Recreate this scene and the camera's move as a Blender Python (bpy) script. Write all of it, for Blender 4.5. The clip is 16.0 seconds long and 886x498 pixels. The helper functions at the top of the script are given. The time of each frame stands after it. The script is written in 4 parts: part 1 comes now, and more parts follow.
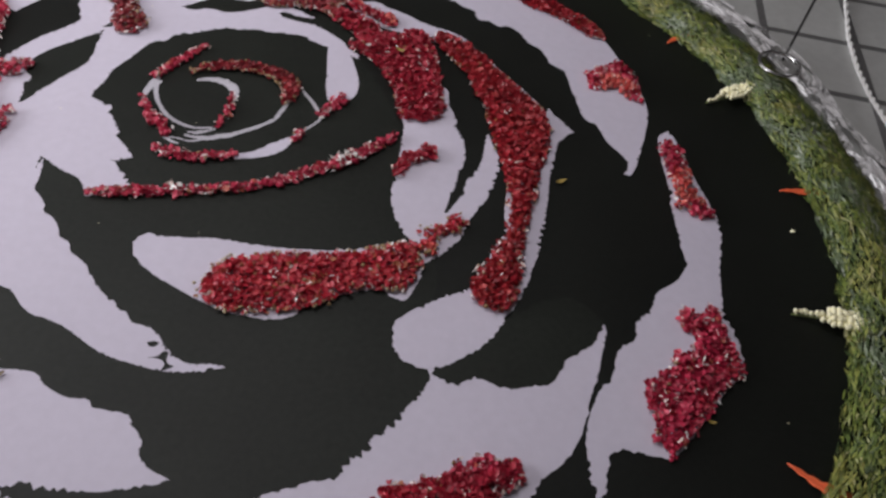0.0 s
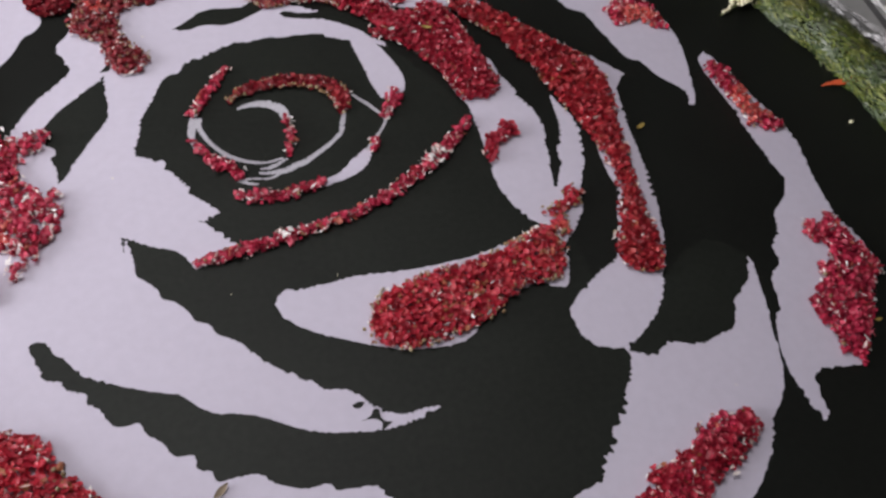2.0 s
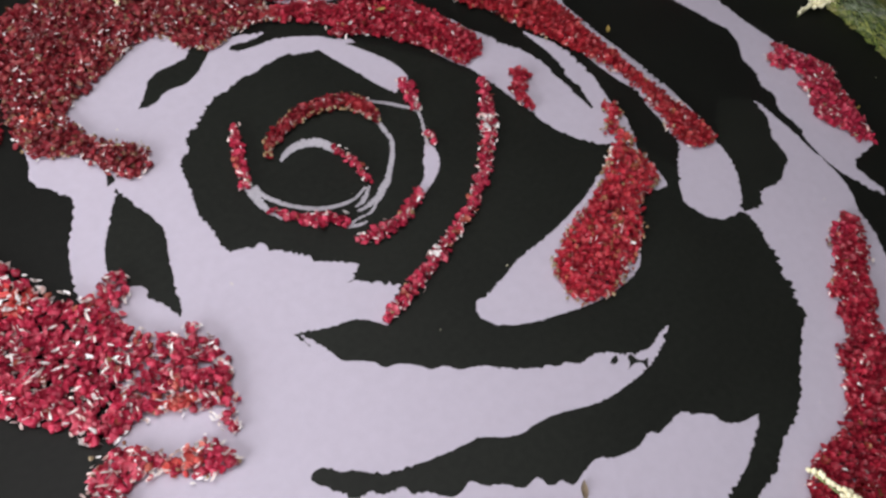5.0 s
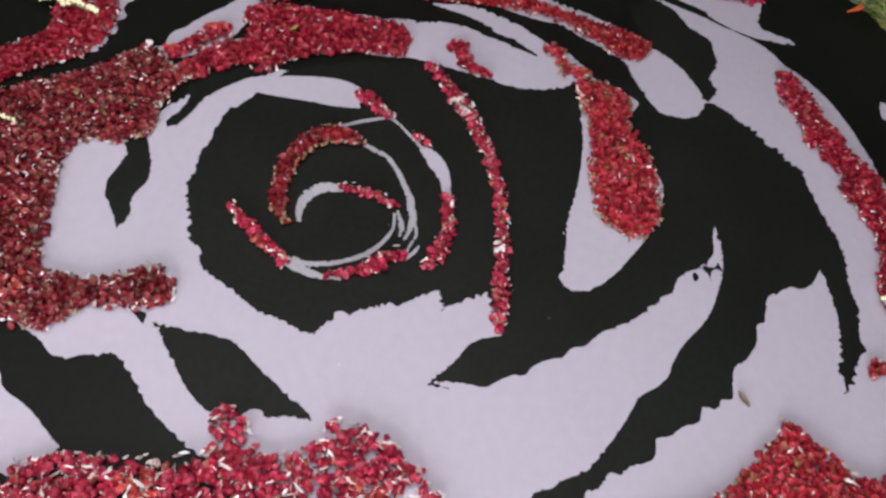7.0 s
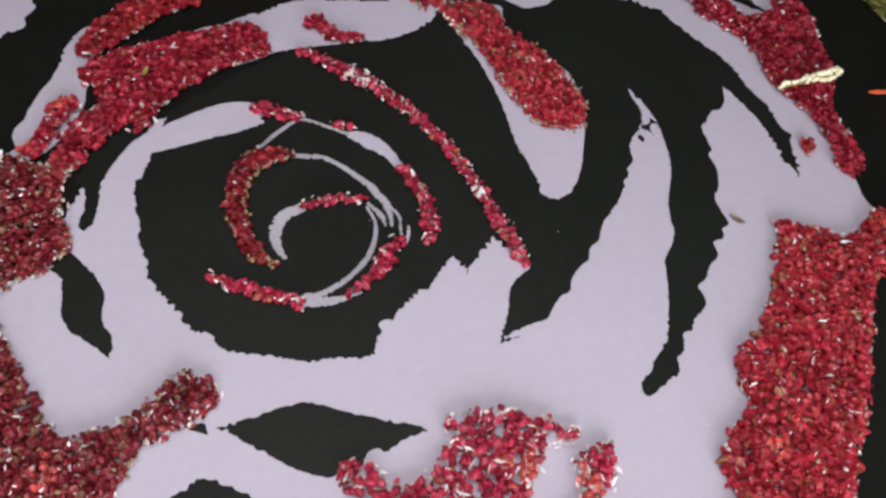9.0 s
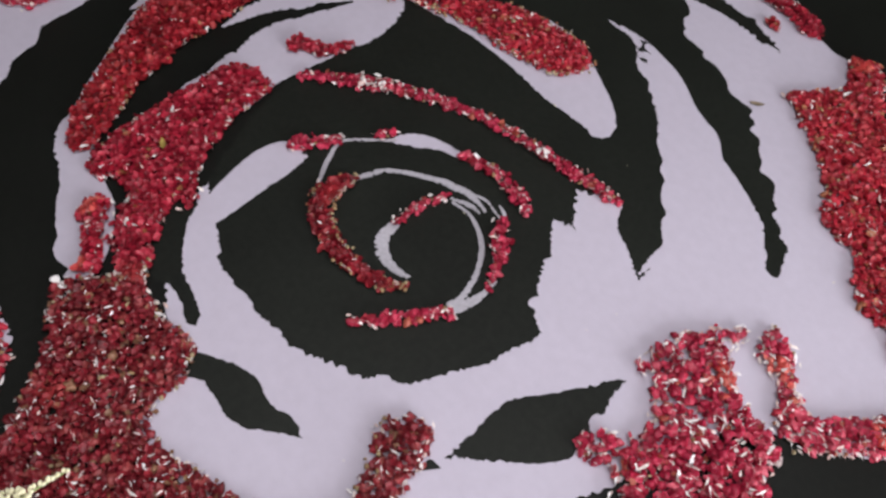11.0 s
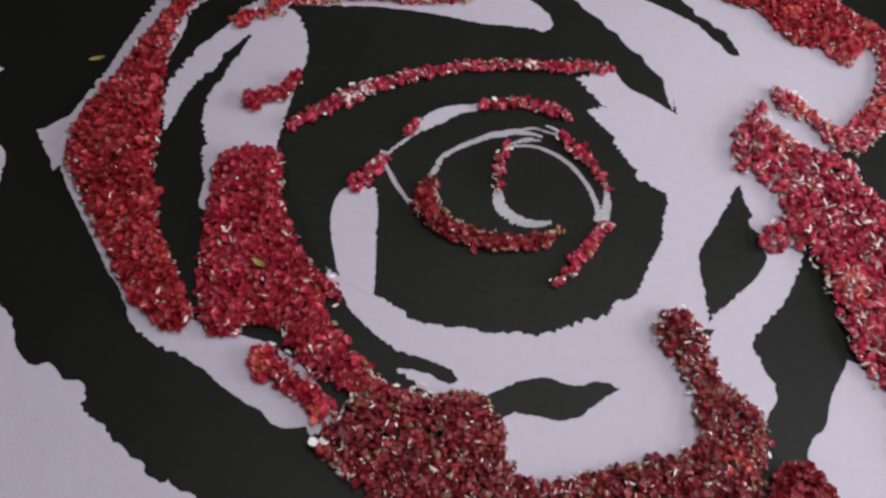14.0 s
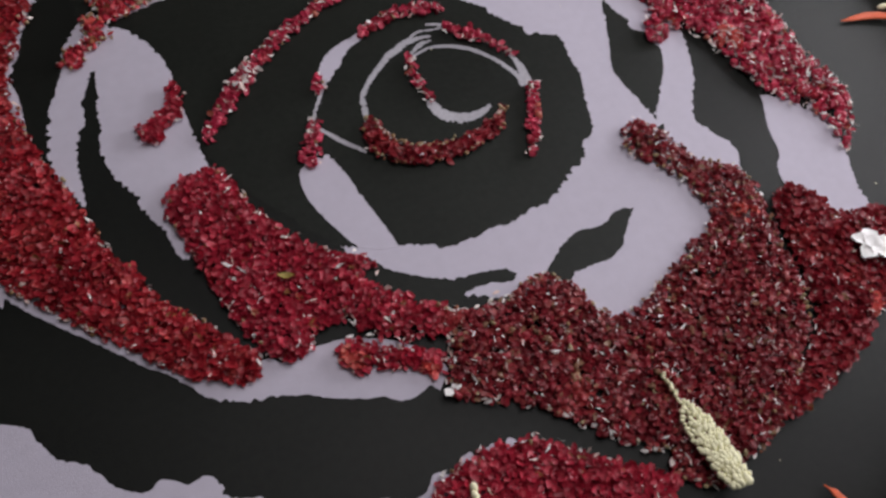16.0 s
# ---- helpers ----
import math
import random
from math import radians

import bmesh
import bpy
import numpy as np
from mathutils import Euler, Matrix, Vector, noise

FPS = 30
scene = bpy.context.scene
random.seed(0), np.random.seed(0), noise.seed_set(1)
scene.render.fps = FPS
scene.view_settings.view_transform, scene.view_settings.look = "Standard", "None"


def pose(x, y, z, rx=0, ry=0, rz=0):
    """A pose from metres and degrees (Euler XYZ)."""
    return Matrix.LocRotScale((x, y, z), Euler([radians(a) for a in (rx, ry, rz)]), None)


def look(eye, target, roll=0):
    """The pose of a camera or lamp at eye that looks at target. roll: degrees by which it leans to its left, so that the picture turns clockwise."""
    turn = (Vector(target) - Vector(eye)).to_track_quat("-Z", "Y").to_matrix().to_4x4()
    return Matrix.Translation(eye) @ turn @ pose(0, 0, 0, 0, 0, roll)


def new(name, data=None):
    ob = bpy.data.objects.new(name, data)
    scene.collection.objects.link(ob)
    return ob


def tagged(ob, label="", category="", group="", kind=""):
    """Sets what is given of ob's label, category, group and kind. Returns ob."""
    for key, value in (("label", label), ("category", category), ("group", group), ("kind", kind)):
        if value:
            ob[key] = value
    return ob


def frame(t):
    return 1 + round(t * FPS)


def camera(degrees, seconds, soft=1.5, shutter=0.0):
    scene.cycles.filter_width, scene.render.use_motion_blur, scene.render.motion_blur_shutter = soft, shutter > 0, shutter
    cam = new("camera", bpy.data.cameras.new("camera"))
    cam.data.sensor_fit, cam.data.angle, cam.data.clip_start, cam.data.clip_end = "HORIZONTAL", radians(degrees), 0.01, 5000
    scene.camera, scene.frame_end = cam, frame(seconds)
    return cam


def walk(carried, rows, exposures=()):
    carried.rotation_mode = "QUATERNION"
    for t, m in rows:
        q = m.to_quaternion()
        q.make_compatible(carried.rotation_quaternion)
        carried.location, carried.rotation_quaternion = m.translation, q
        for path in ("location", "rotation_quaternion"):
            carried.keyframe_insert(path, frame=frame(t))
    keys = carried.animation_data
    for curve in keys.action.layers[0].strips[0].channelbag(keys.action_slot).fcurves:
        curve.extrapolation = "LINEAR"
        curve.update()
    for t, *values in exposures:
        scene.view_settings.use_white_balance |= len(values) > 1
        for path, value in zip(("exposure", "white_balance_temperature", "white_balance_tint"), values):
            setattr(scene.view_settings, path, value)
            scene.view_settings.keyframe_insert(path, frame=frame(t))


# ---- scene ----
EXPOSURES = [(0.0, -0.20), (1.5, -0.11), (4.0, -0.06), (8.0, -0.12), (11.0, -0.13), (13.0, -0.22), (15.0, -0.36), (16.0, -0.52)]
cam = camera(60.37, 16.0, soft=2.7)
PATH = [
    (0, (0.5180, 0.2135, 1.7067), (0.5046, 1.2655, 0.5012), 9.34),
    (0.5, (0.2845, 0.2481, 1.7079), (0.3159, 1.2718, 0.4787), 8.67),
    (1, (0.0705, 0.2892, 1.7129), (0.1887, 1.3113, 0.4876), 9.55),
    (1.5, (-0.1158, 0.3370, 1.6950), (0.0241, 1.3255, 0.4447), 5.95),
    (2, (-0.2828, 0.4097, 1.6975), (0.0036, 1.3415, 0.4287), 8.35),
    (2.5, (-0.4349, 0.5144, 1.6718), (-0.1160, 1.3928, 0.3731), 4.99),
    (3, (-0.6097, 0.5997, 1.6628), (-0.2346, 1.4216, 0.3423), 4.52),
    (3.5, (-0.8231, 0.6816, 1.6848), (-0.3046, 1.4458, 0.3782), 9.93),
    (4, (-1.0053, 0.7529, 1.6914), (-0.4331, 1.4951, 0.3946), 9.22),
    (4.2, (-1.0815, 0.7907, 1.6960), (-0.4546, 1.4984, 0.4052), 10.94),
    (6.3, (-1.4572, 1.4615, 1.6870), (-0.6125, 1.7551, 0.3602), 10.89),
    (6.5, (-1.4907, 1.5301, 1.6807), (-0.6198, 1.7629, 0.3588), 12.62),
    (7, (-1.5401, 1.6896, 1.6758), (-0.6324, 1.8446, 0.3673), 11.29),
    (7.5, (-1.5584, 1.8907, 1.6485), (-0.6406, 1.9055, 0.3380), 14.52),
    (8, (-1.5383, 2.0362, 1.6375), (-0.6420, 1.9417, 0.3155), 13.47),
    (8.2, (-1.5471, 2.0674, 1.6506), (-0.6602, 1.9285, 0.3262), 11.83),
    (10.3, (-1.3291, 2.6900, 1.6223), (-0.5955, 2.1619, 0.3020), 11.65),
    (10.5, (-1.3076, 2.7647, 1.5981), (-0.5868, 2.2031, 0.2847), 11.30),
    (11, (-1.2016, 2.8870, 1.5881), (-0.5518, 2.2760, 0.2598), 9.09),
    (11.5, (-1.0876, 2.9993, 1.5724), (-0.4816, 2.3526, 0.2403), 4.41),
    (12, (-0.9545, 3.1220, 1.5704), (-0.4594, 2.4094, 0.2261), 5.18),
    (12.5, (-0.7878, 3.2417, 1.5777), (-0.4159, 2.4283, 0.2510), 7.13),
    (13, (-0.5931, 3.3487, 1.5558), (-0.3045, 2.5194, 0.2183), 7.09),
    (13.5, (-0.3732, 3.3912, 1.5641), (-0.2315, 2.5315, 0.2222), 11.35),
    (14, (-0.2186, 3.4515, 1.5672), (-0.1968, 2.5763, 0.2280), 11.39),
    (14.5, (-0.0751, 3.4799, 1.5853), (-0.2270, 2.6002, 0.2575), 13.09),
    (15, (0.0487, 3.4750, 1.5601), (-0.1945, 2.6330, 0.2215), 11.03),
    (15.5, (0.1999, 3.4503, 1.5559), (-0.1659, 2.6916, 0.1955), 11.70),
    (16, (0.3442, 3.3971, 1.5453), (-0.1009, 2.7196, 0.1658), 11.63),
]
walk(cam, [(t, look(eye, target, roll)) for t, eye, target, roll in PATH], EXPOSURES)

from mathutils import geometry

# ---- daylight from a wide doorway to the west, and an added overhead fill ----
world = bpy.data.worlds.new("sky")
scene.world = world
world.use_nodes = True
sky = world.node_tree.nodes.new("ShaderNodeTexSky")
sky.sky_type, sky.sun_disc = "NISHITA", False
sky.sun_elevation, sky.sun_rotation = radians(40), radians(250)
background = world.node_tree.nodes["Background"]
world.node_tree.links.new(sky.outputs[0], background.inputs[0])
background.inputs[1].default_value = 0.12


def area_lamp(name, eye, target, wide, high, watts, colour):
    data = bpy.data.lights.new(name, "AREA")
    data.shape, data.size, data.size_y, data.energy, data.color = "RECTANGLE", wide, high, watts, colour
    lamp = new(name, data)
    lamp.matrix_world = look(eye, target)
    return lamp


area_lamp("doorway_daylight", (-5.9, 1.7, 1.7), (0.0, 2.1, 0.0), 5.0, 2.6, 385, (0.98, 0.95, 1.0))
# added fill from above for the ambient light; no ceiling lamp is known
area_lamp("overhead_fill", (-1.1, 2.4, 3.55), (-1.1, 2.4, 0.0), 2.4, 2.4, 92, (1.0, 0.94, 0.98))


# ---- materials ----
def material(name, colour, rough=0.7, vary=0.15, scale=12.0, bump=0.0, bump_scale=200.0, metal=0.0, spec=0.5, sheen=0.0):
    """A surface with a broad and a fine variation of its base colour, and a fine relief."""
    m = bpy.data.materials.new(name)
    m.use_nodes = True
    n, l = m.node_tree.nodes, m.node_tree.links
    bsdf = n["Principled BSDF"]
    coord = n.new("ShaderNodeTexCoord")
    broad, fine, mix, ramp = n.new("ShaderNodeTexNoise"), n.new("ShaderNodeTexNoise"), n.new("ShaderNodeMath"), n.new("ShaderNodeValToRGB")
    broad.inputs["Scale"].default_value, broad.inputs["Detail"].default_value = scale * 0.15, 3.0
    fine.inputs["Scale"].default_value, fine.inputs["Detail"].default_value = scale * 4, 5.0
    l.new(coord.outputs["Object"], broad.inputs["Vector"])
    l.new(coord.outputs["Object"], fine.inputs["Vector"])
    mix.operation = "MULTIPLY_ADD"
    mix.inputs[1].default_value = 0.5
    half = n.new("ShaderNodeMath")
    half.operation = "MULTIPLY"
    half.inputs[1].default_value = 0.5
    l.new(fine.outputs["Fac"], half.inputs[0])
    l.new(broad.outputs["Fac"], mix.inputs[0])
    l.new(half.outputs[0], mix.inputs[2])
    l.new(mix.outputs[0], ramp.inputs[0])
    ramp.color_ramp.elements[0].position, ramp.color_ramp.elements[1].position = 0.3, 0.7
    ramp.color_ramp.elements[0].color = (*[c * (1 - vary) for c in colour], 1)
    ramp.color_ramp.elements[1].color = (*[min(1, c * (1 + vary)) for c in colour], 1)
    l.new(ramp.outputs[0], bsdf.inputs["Base Color"])
    bsdf.inputs["Roughness"].default_value, bsdf.inputs["Metallic"].default_value = rough, metal
    bsdf.inputs["Specular IOR Level"].default_value = spec
    bsdf.inputs["Sheen Weight"].default_value = sheen
    if bump:
        grain, relief = n.new("ShaderNodeTexNoise"), n.new("ShaderNodeBump")
        grain.inputs["Scale"].default_value, grain.inputs["Detail"].default_value = bump_scale, 4.0
        relief.inputs["Strength"].default_value, relief.inputs["Distance"].default_value = bump, 0.003
        l.new(coord.outputs["Object"], grain.inputs["Vector"])
        l.new(grain.outputs["Fac"], relief.inputs["Height"])
        l.new(relief.outputs[0], bsdf.inputs["Normal"])
    return m


def petal_material(name, stops, single, warm=None):
    """Petals whose colour goes by chance from piece to piece; single: each piece is an object of its own."""
    m = bpy.data.materials.new(name)
    m.use_nodes = True
    n, l = m.node_tree.nodes, m.node_tree.links
    bsdf = n["Principled BSDF"]
    ramp = n.new("ShaderNodeValToRGB")
    ramp.color_ramp.interpolation = "CONSTANT"
    if single:
        chance = n.new("ShaderNodeObjectInfo").outputs["Random"]
    else:
        chance = n.new("ShaderNodeNewGeometry").outputs["Random Per Island"]
    l.new(chance, ramp.inputs[0])
    e = ramp.color_ramp.elements
    while len(e) < len(stops):
        e.new(0.5)
    for k, (at, colour) in enumerate(stops):
        e[k].position, e[k].color = at, (*colour, 1)
    vein, blend = n.new("ShaderNodeTexNoise"), n.new("ShaderNodeMixRGB")
    vein.inputs["Scale"].default_value = 160.0
    coord = n.new("ShaderNodeTexCoord")
    l.new(coord.outputs["Object"], vein.inputs["Vector"])
    blend.blend_type = "MULTIPLY"
    blend.inputs[0].default_value = 0.3
    l.new(ramp.outputs[0], blend.inputs[1])
    l.new(vein.outputs["Fac"], blend.inputs[2])
    clump, spread, place = n.new("ShaderNodeTexNoise"), n.new("ShaderNodeHueSaturation"), n.new("ShaderNodeNewGeometry")
    clump.inputs["Scale"].default_value = 14.0
    l.new(place.outputs["Position"], clump.inputs["Vector"])
    value = n.new("ShaderNodeMapRange")
    value.inputs["From Min"].default_value, value.inputs["From Max"].default_value = 0.3, 0.7
    value.inputs["To Min"].default_value, value.inputs["To Max"].default_value = 0.82, 1.22
    l.new(clump.outputs["Fac"], value.inputs["Value"])
    l.new(value.outputs[0], spread.inputs["Value"])
    l.new(blend.outputs[0], spread.inputs["Color"])
    if warm:
        blotch, reach, tint = n.new("ShaderNodeTexNoise"), n.new("ShaderNodeMapRange"), n.new("ShaderNodeMixRGB")
        blotch.inputs["Scale"].default_value = 8.0
        l.new(place.outputs["Position"], blotch.inputs["Vector"])
        reach.inputs["From Min"].default_value, reach.inputs["From Max"].default_value = 0.60, 0.72
        reach.inputs["To Max"].default_value = 0.28
        l.new(blotch.outputs["Fac"], reach.inputs["Value"])
        l.new(reach.outputs[0], tint.inputs[0])
        l.new(blend.outputs[0], tint.inputs[1])
        tint.inputs[2].default_value = (*warm, 1)
        l.new(tint.outputs[0], spread.inputs["Color"])
    l.new(spread.outputs[0], bsdf.inputs["Base Color"])
    through_light, both = n.new("ShaderNodeBsdfTranslucent"), n.new("ShaderNodeMixShader")
    l.new(spread.outputs[0], through_light.inputs["Color"])
    both.inputs[0].default_value = 0.12
    l.new(bsdf.outputs[0], both.inputs[1])
    l.new(through_light.outputs[0], both.inputs[2])
    l.new(both.outputs[0], n["Material Output"].inputs["Surface"])
    bsdf.inputs["Roughness"].default_value = 0.40
    bsdf.inputs["Specular IOR Level"].default_value = 0.42
    return m


PALE = material("pale_lilac_powder", (0.572, 0.54, 0.63), 0.9, 0.05, 9, 0.35, 420, spec=0.15)
THIN = material("thin_pale_powder", (0.46, 0.45, 0.49), 0.9, 0.22, 30, 0.4, 300, spec=0.15)
DARK = material("black_powder", (0.0064, 0.0076, 0.0060), 0.50, 0.45, 14, 0.3, 420, spec=0.22)
# same black powder, colour raised to stand for light and sheen on inner areas
DARK_LIT = material("black_powder_lit", (0.0116, 0.0138, 0.0108), 0.50, 0.40, 14, 0.35, 420, spec=0.19)
TILE = material("grey_floor_tile", (0.45, 0.46, 0.445), 0.35, 0.12, 6, 0.05, 90)
JOINT = material("dark_tile_joint", (0.12, 0.12, 0.118), 0.6, 0.2, 10, 0.1)
# for unseen walls and ceiling; dark to limit their reflection in the black powder
WALL = material("plain_plaster", (0.24, 0.23, 0.22), 0.9, 0.05, 3, 0.1, 60)
GREEN = petal_material("green_leaf_bits", [(0.0, (0.060, 0.095, 0.030)), (0.22, (0.129, 0.181, 0.047)), (0.48, (0.215, 0.275, 0.060)), (0.74, (0.310, 0.344, 0.086)), (0.93, (0.413, 0.430, 0.189))], False)
GREY_GREEN = petal_material("grey_green_leaf_bits", [(0.0, (0.09, 0.13, 0.06)), (0.3, (0.17, 0.22, 0.11)), (0.6, (0.25, 0.31, 0.19)), (0.88, (0.44, 0.48, 0.38))], False)
YELLOW_GREEN = petal_material("yellow_green_leaf_bits", [(0.0, (0.148, 0.180, 0.049)), (0.3, (0.262, 0.287, 0.074)), (0.65, (0.377, 0.369, 0.098)), (0.9, (0.476, 0.451, 0.213))], False)
CREAM = material("cream_flower_petal", (0.94, 0.88, 0.60), 0.55, 0.12, 60, 0.1, 300)
ORANGE = material("orange_flower_petal", (0.86, 0.15, 0.055), 0.5, 0.2, 40, 0.15, 200)
DRY = material("dry_yellow_leaf", (0.34, 0.25, 0.06), 0.6, 0.25, 60)
BROWN_LEAF = material("brown_dry_leaf", (0.22, 0.17, 0.11), 0.7, 0.25, 60)
WHITE = material("white_flower_petal", (0.93, 0.92, 0.90), 0.5, 0.05, 60)
NETTING = material("white_net_fabric", (0.95, 0.95, 0.96), 0.6, 0.1, 60)
nodes, links = NETTING.node_tree.nodes, NETTING.node_tree.links
clear, weave, gauze = nodes.new("ShaderNodeBsdfTransparent"), nodes.new("ShaderNodeTexNoise"), nodes.new("ShaderNodeMixShader")
weave.inputs["Scale"].default_value, weave.inputs["Detail"].default_value = 16.0, 5.0
threads = nodes.new("ShaderNodeValToRGB")
for at, thin in ((0.36, 0.86), (0.43, 0.30), (0.47, 0.0), (0.53, 0.0), (0.57, 0.35), (0.66, 0.90)):
    stop = threads.color_ramp.elements.new(at)
    stop.color = (thin, thin, thin, 1)
threads.color_ramp.elements[0].color, threads.color_ramp.elements[-1].color = (0.9, 0.9, 0.9, 1), (0.9, 0.9, 0.9, 1)
links.new(weave.outputs["Fac"], threads.inputs[0])
links.new(threads.outputs[0], gauze.inputs[0])
links.new(nodes["Principled BSDF"].outputs[0], gauze.inputs[1])
links.new(clear.outputs[0], gauze.inputs[2])
links.new(gauze.outputs[0], nodes["Material Output"].inputs["Surface"])
ROPE = material("white_twisted_rope", (0.86, 0.86, 0.84), 0.8, 0.12, 90)
STEEL = material("bright_steel_wire", (0.62, 0.62, 0.62), 0.25, 0.05, 30, metal=1.0)
BLACK_ROD = material("black_painted_rod", (0.02, 0.02, 0.02), 0.4, 0.1, 30)
# colours both white petal feet and the glints modelled as slivers
FLECK = petal_material("white_foot_or_glint", [(0.0, (0.86, 0.66, 0.60)), (0.22, (0.93, 0.84, 0.79)), (0.5, (0.96, 0.93, 0.90)), (0.85, (0.97, 0.96, 0.95))], False)
BUD_GREEN = petal_material("greenish_bud", [(0.0, (0.34, 0.13, 0.07)), (0.28, (0.40, 0.26, 0.13)), (0.6, (0.46, 0.37, 0.21)), (0.88, (0.64, 0.57, 0.44))], False)
MIXES = {
    "crimson": [(0.0, (0.388, 0.017, 0.050)), (0.2, (0.485, 0.023, 0.067)), (0.42, (0.592, 0.033, 0.088)), (0.64, (0.669, 0.053, 0.114)), (0.82, (0.737, 0.117, 0.173)), (0.96, (0.485, 0.122, 0.081))],
    "rose": [(0.0, (0.340, 0.014, 0.034)), (0.2, (0.405, 0.017, 0.042)), (0.45, (0.488, 0.022, 0.052)), (0.7, (0.561, 0.034, 0.068)), (0.88, (0.644, 0.084, 0.119)), (0.985, (0.368, 0.149, 0.060))],
    "scarlet": [(0.0, (0.326, 0.014, 0.026)), (0.2, (0.381, 0.017, 0.030)), (0.45, (0.446, 0.022, 0.036)), (0.7, (0.512, 0.034, 0.048)), (0.88, (0.595, 0.080, 0.080)), (0.985, (0.372, 0.151, 0.060))],
    "maroon": [(0.0, (0.241, 0.011, 0.022)), (0.2, (0.282, 0.013, 0.026)), (0.45, (0.330, 0.017, 0.031)), (0.7, (0.379, 0.027, 0.041)), (0.88, (0.440, 0.062, 0.069)), (0.985, (0.275, 0.118, 0.052))],
    "mixed": [(0.0, (0.417, 0.020, 0.040)), (0.2, (0.500, 0.025, 0.050)), (0.45, (0.604, 0.035, 0.062)), (0.72, (0.688, 0.077, 0.094)), (0.93, (0.479, 0.177, 0.088))],
    "brown": [(0.0, (0.186, 0.015, 0.022)), (0.22, (0.259, 0.019, 0.031)), (0.5, (0.340, 0.027, 0.041)), (0.78, (0.389, 0.069, 0.069)), (0.93, (0.308, 0.158, 0.091))],
}
WARM = (0.60, 0.080, 0.070)
CORAL = petal_material("coral_petals", [(0.0, (0.68, 0.070, 0.070)), (0.35, (0.80, 0.13, 0.110)), (0.7, (0.87, 0.25, 0.20)), (0.92, (0.91, 0.48, 0.41))], False)
PETALS = {name: (petal_material(name + "_petals", stops, False, WARM), petal_material(name + "_single_petal", stops, True, WARM)) for name, stops in MIXES.items()}


# ---- small builders ----
def mesh_object(name, verts, faces, mat, parent=None, smooth=False):
    me = bpy.data.meshes.new(name)
    me.from_pydata([tuple(v) for v in verts], [], faces)
    me.update()
    me.materials.append(mat)
    if smooth:
        me.polygons.foreach_set("use_smooth", [True] * len(me.polygons))
    ob = new(name, me)
    ob.parent = parent
    return ob


def part(name, bm, mat, parent, label=""):
    me = bpy.data.meshes.new(name)
    bm.to_mesh(me)
    bm.free()
    me.materials.append(mat)
    ob = new(name, me)
    ob.parent = parent
    return tagged(ob, label) if label else ob


def box(bm, x0, x1, y0, y1, z0, z1):
    made = bmesh.ops.create_cube(bm, size=1.0)["verts"]
    bmesh.ops.scale(bm, vec=(x1 - x0, y1 - y0, z1 - z0), verts=made)
    bmesh.ops.translate(bm, vec=((x0 + x1) / 2, (y0 + y1) / 2, (z0 + z1) / 2), verts=made)
    return made


def smooth_loop(points, step=0.007):
    """A closed line through the points, rounded but for its sharp corners, as even steps."""
    p = [np.array(q[:2], float) for q in points]
    n = len(p)
    sharp = []
    for k in range(n):
        a, b = p[k] - p[k - 1], p[(k + 1) % n] - p[k]
        sharp.append(a @ b < 0.25 * np.linalg.norm(a) * np.linalg.norm(b))
    out = []
    for k in range(n):
        a, b = p[k], p[(k + 1) % n]
        chord = np.linalg.norm(b - a)
        ta = (b - a) if sharp[k] else (b - p[k - 1]) * chord / (chord + np.linalg.norm(a - p[k - 1]) + 1e-9)
        c = p[(k + 2) % n]
        tb = (b - a) if sharp[(k + 1) % n] else (c - a) * chord / (chord + np.linalg.norm(c - b) + 1e-9)
        count = max(1, int(chord / step))
        for s in np.arange(count) / count:
            out.append((2 * s**3 - 3 * s**2 + 1) * a + (s**3 - 2 * s**2 + s) * ta + (3 * s**2 - 2 * s**3) * b + (s**3 - s**2) * tb)
    return np.array(out)


def ragged(loop, depth, seed, fine=36, even=0.45):
    """The same line with the small teeth of an edge laid by hand, stronger along some stretches than others."""
    ahead = np.roll(loop, -1, 0) - np.roll(loop, 1, 0)
    side = np.stack([-ahead[:, 1], ahead[:, 0]], 1) / (np.linalg.norm(ahead, axis=1, keepdims=True) + 1e-9)
    out = []
    for q, s in zip(loop, side):
        strong = even + 1.6 * max(0.0, noise.noise(Vector((q[0] * 4.1, q[1] * 4.1, seed + 40.0))) + 0.12)
        tooth = 0.45 - 1.6 * abs(noise.noise(Vector((q[0] * fine, q[1] * fine, seed)))) + 0.34 * noise.noise(Vector((q[0] * 130, q[1] * 130, seed + 9)))
        out.append(q + s * depth * strong * tooth)
    return np.array(out)


def fill(name, loop, top, thick, mat, parent, label=""):
    """A thin laid sheet with the given outline and steep edges."""
    n = len(loop)
    flat, _, tris, _, _, _ = geometry.delaunay_2d_cdt([Vector(q[:2]) for q in loop], [(k, (k + 1) % n) for k in range(n)], [], 1, 1e-5)
    bm = bmesh.new()
    upper = [bm.verts.new((v.x, v.y, top)) for v in flat]
    for t in tris:
        a, b, c = (flat[k] for k in t)
        turn = (b - a).cross(c - a)
        bm.faces.new([upper[k] for k in (t if turn > 0 else t[::-1])])
    for e in [e for e in bm.edges if len(e.link_faces) == 1]:
        a, b = (e.verts if e.link_loops[0].vert == e.verts[0] else e.verts[::-1])
        low = [bm.verts.new((v.co.x, v.co.y, top - thick)) for v in (a, b)]
        bm.faces.new((b, a, low[0], low[1]))
    return part(name, bm, mat, parent, label)


def area(points):
    return smooth_loop(points)


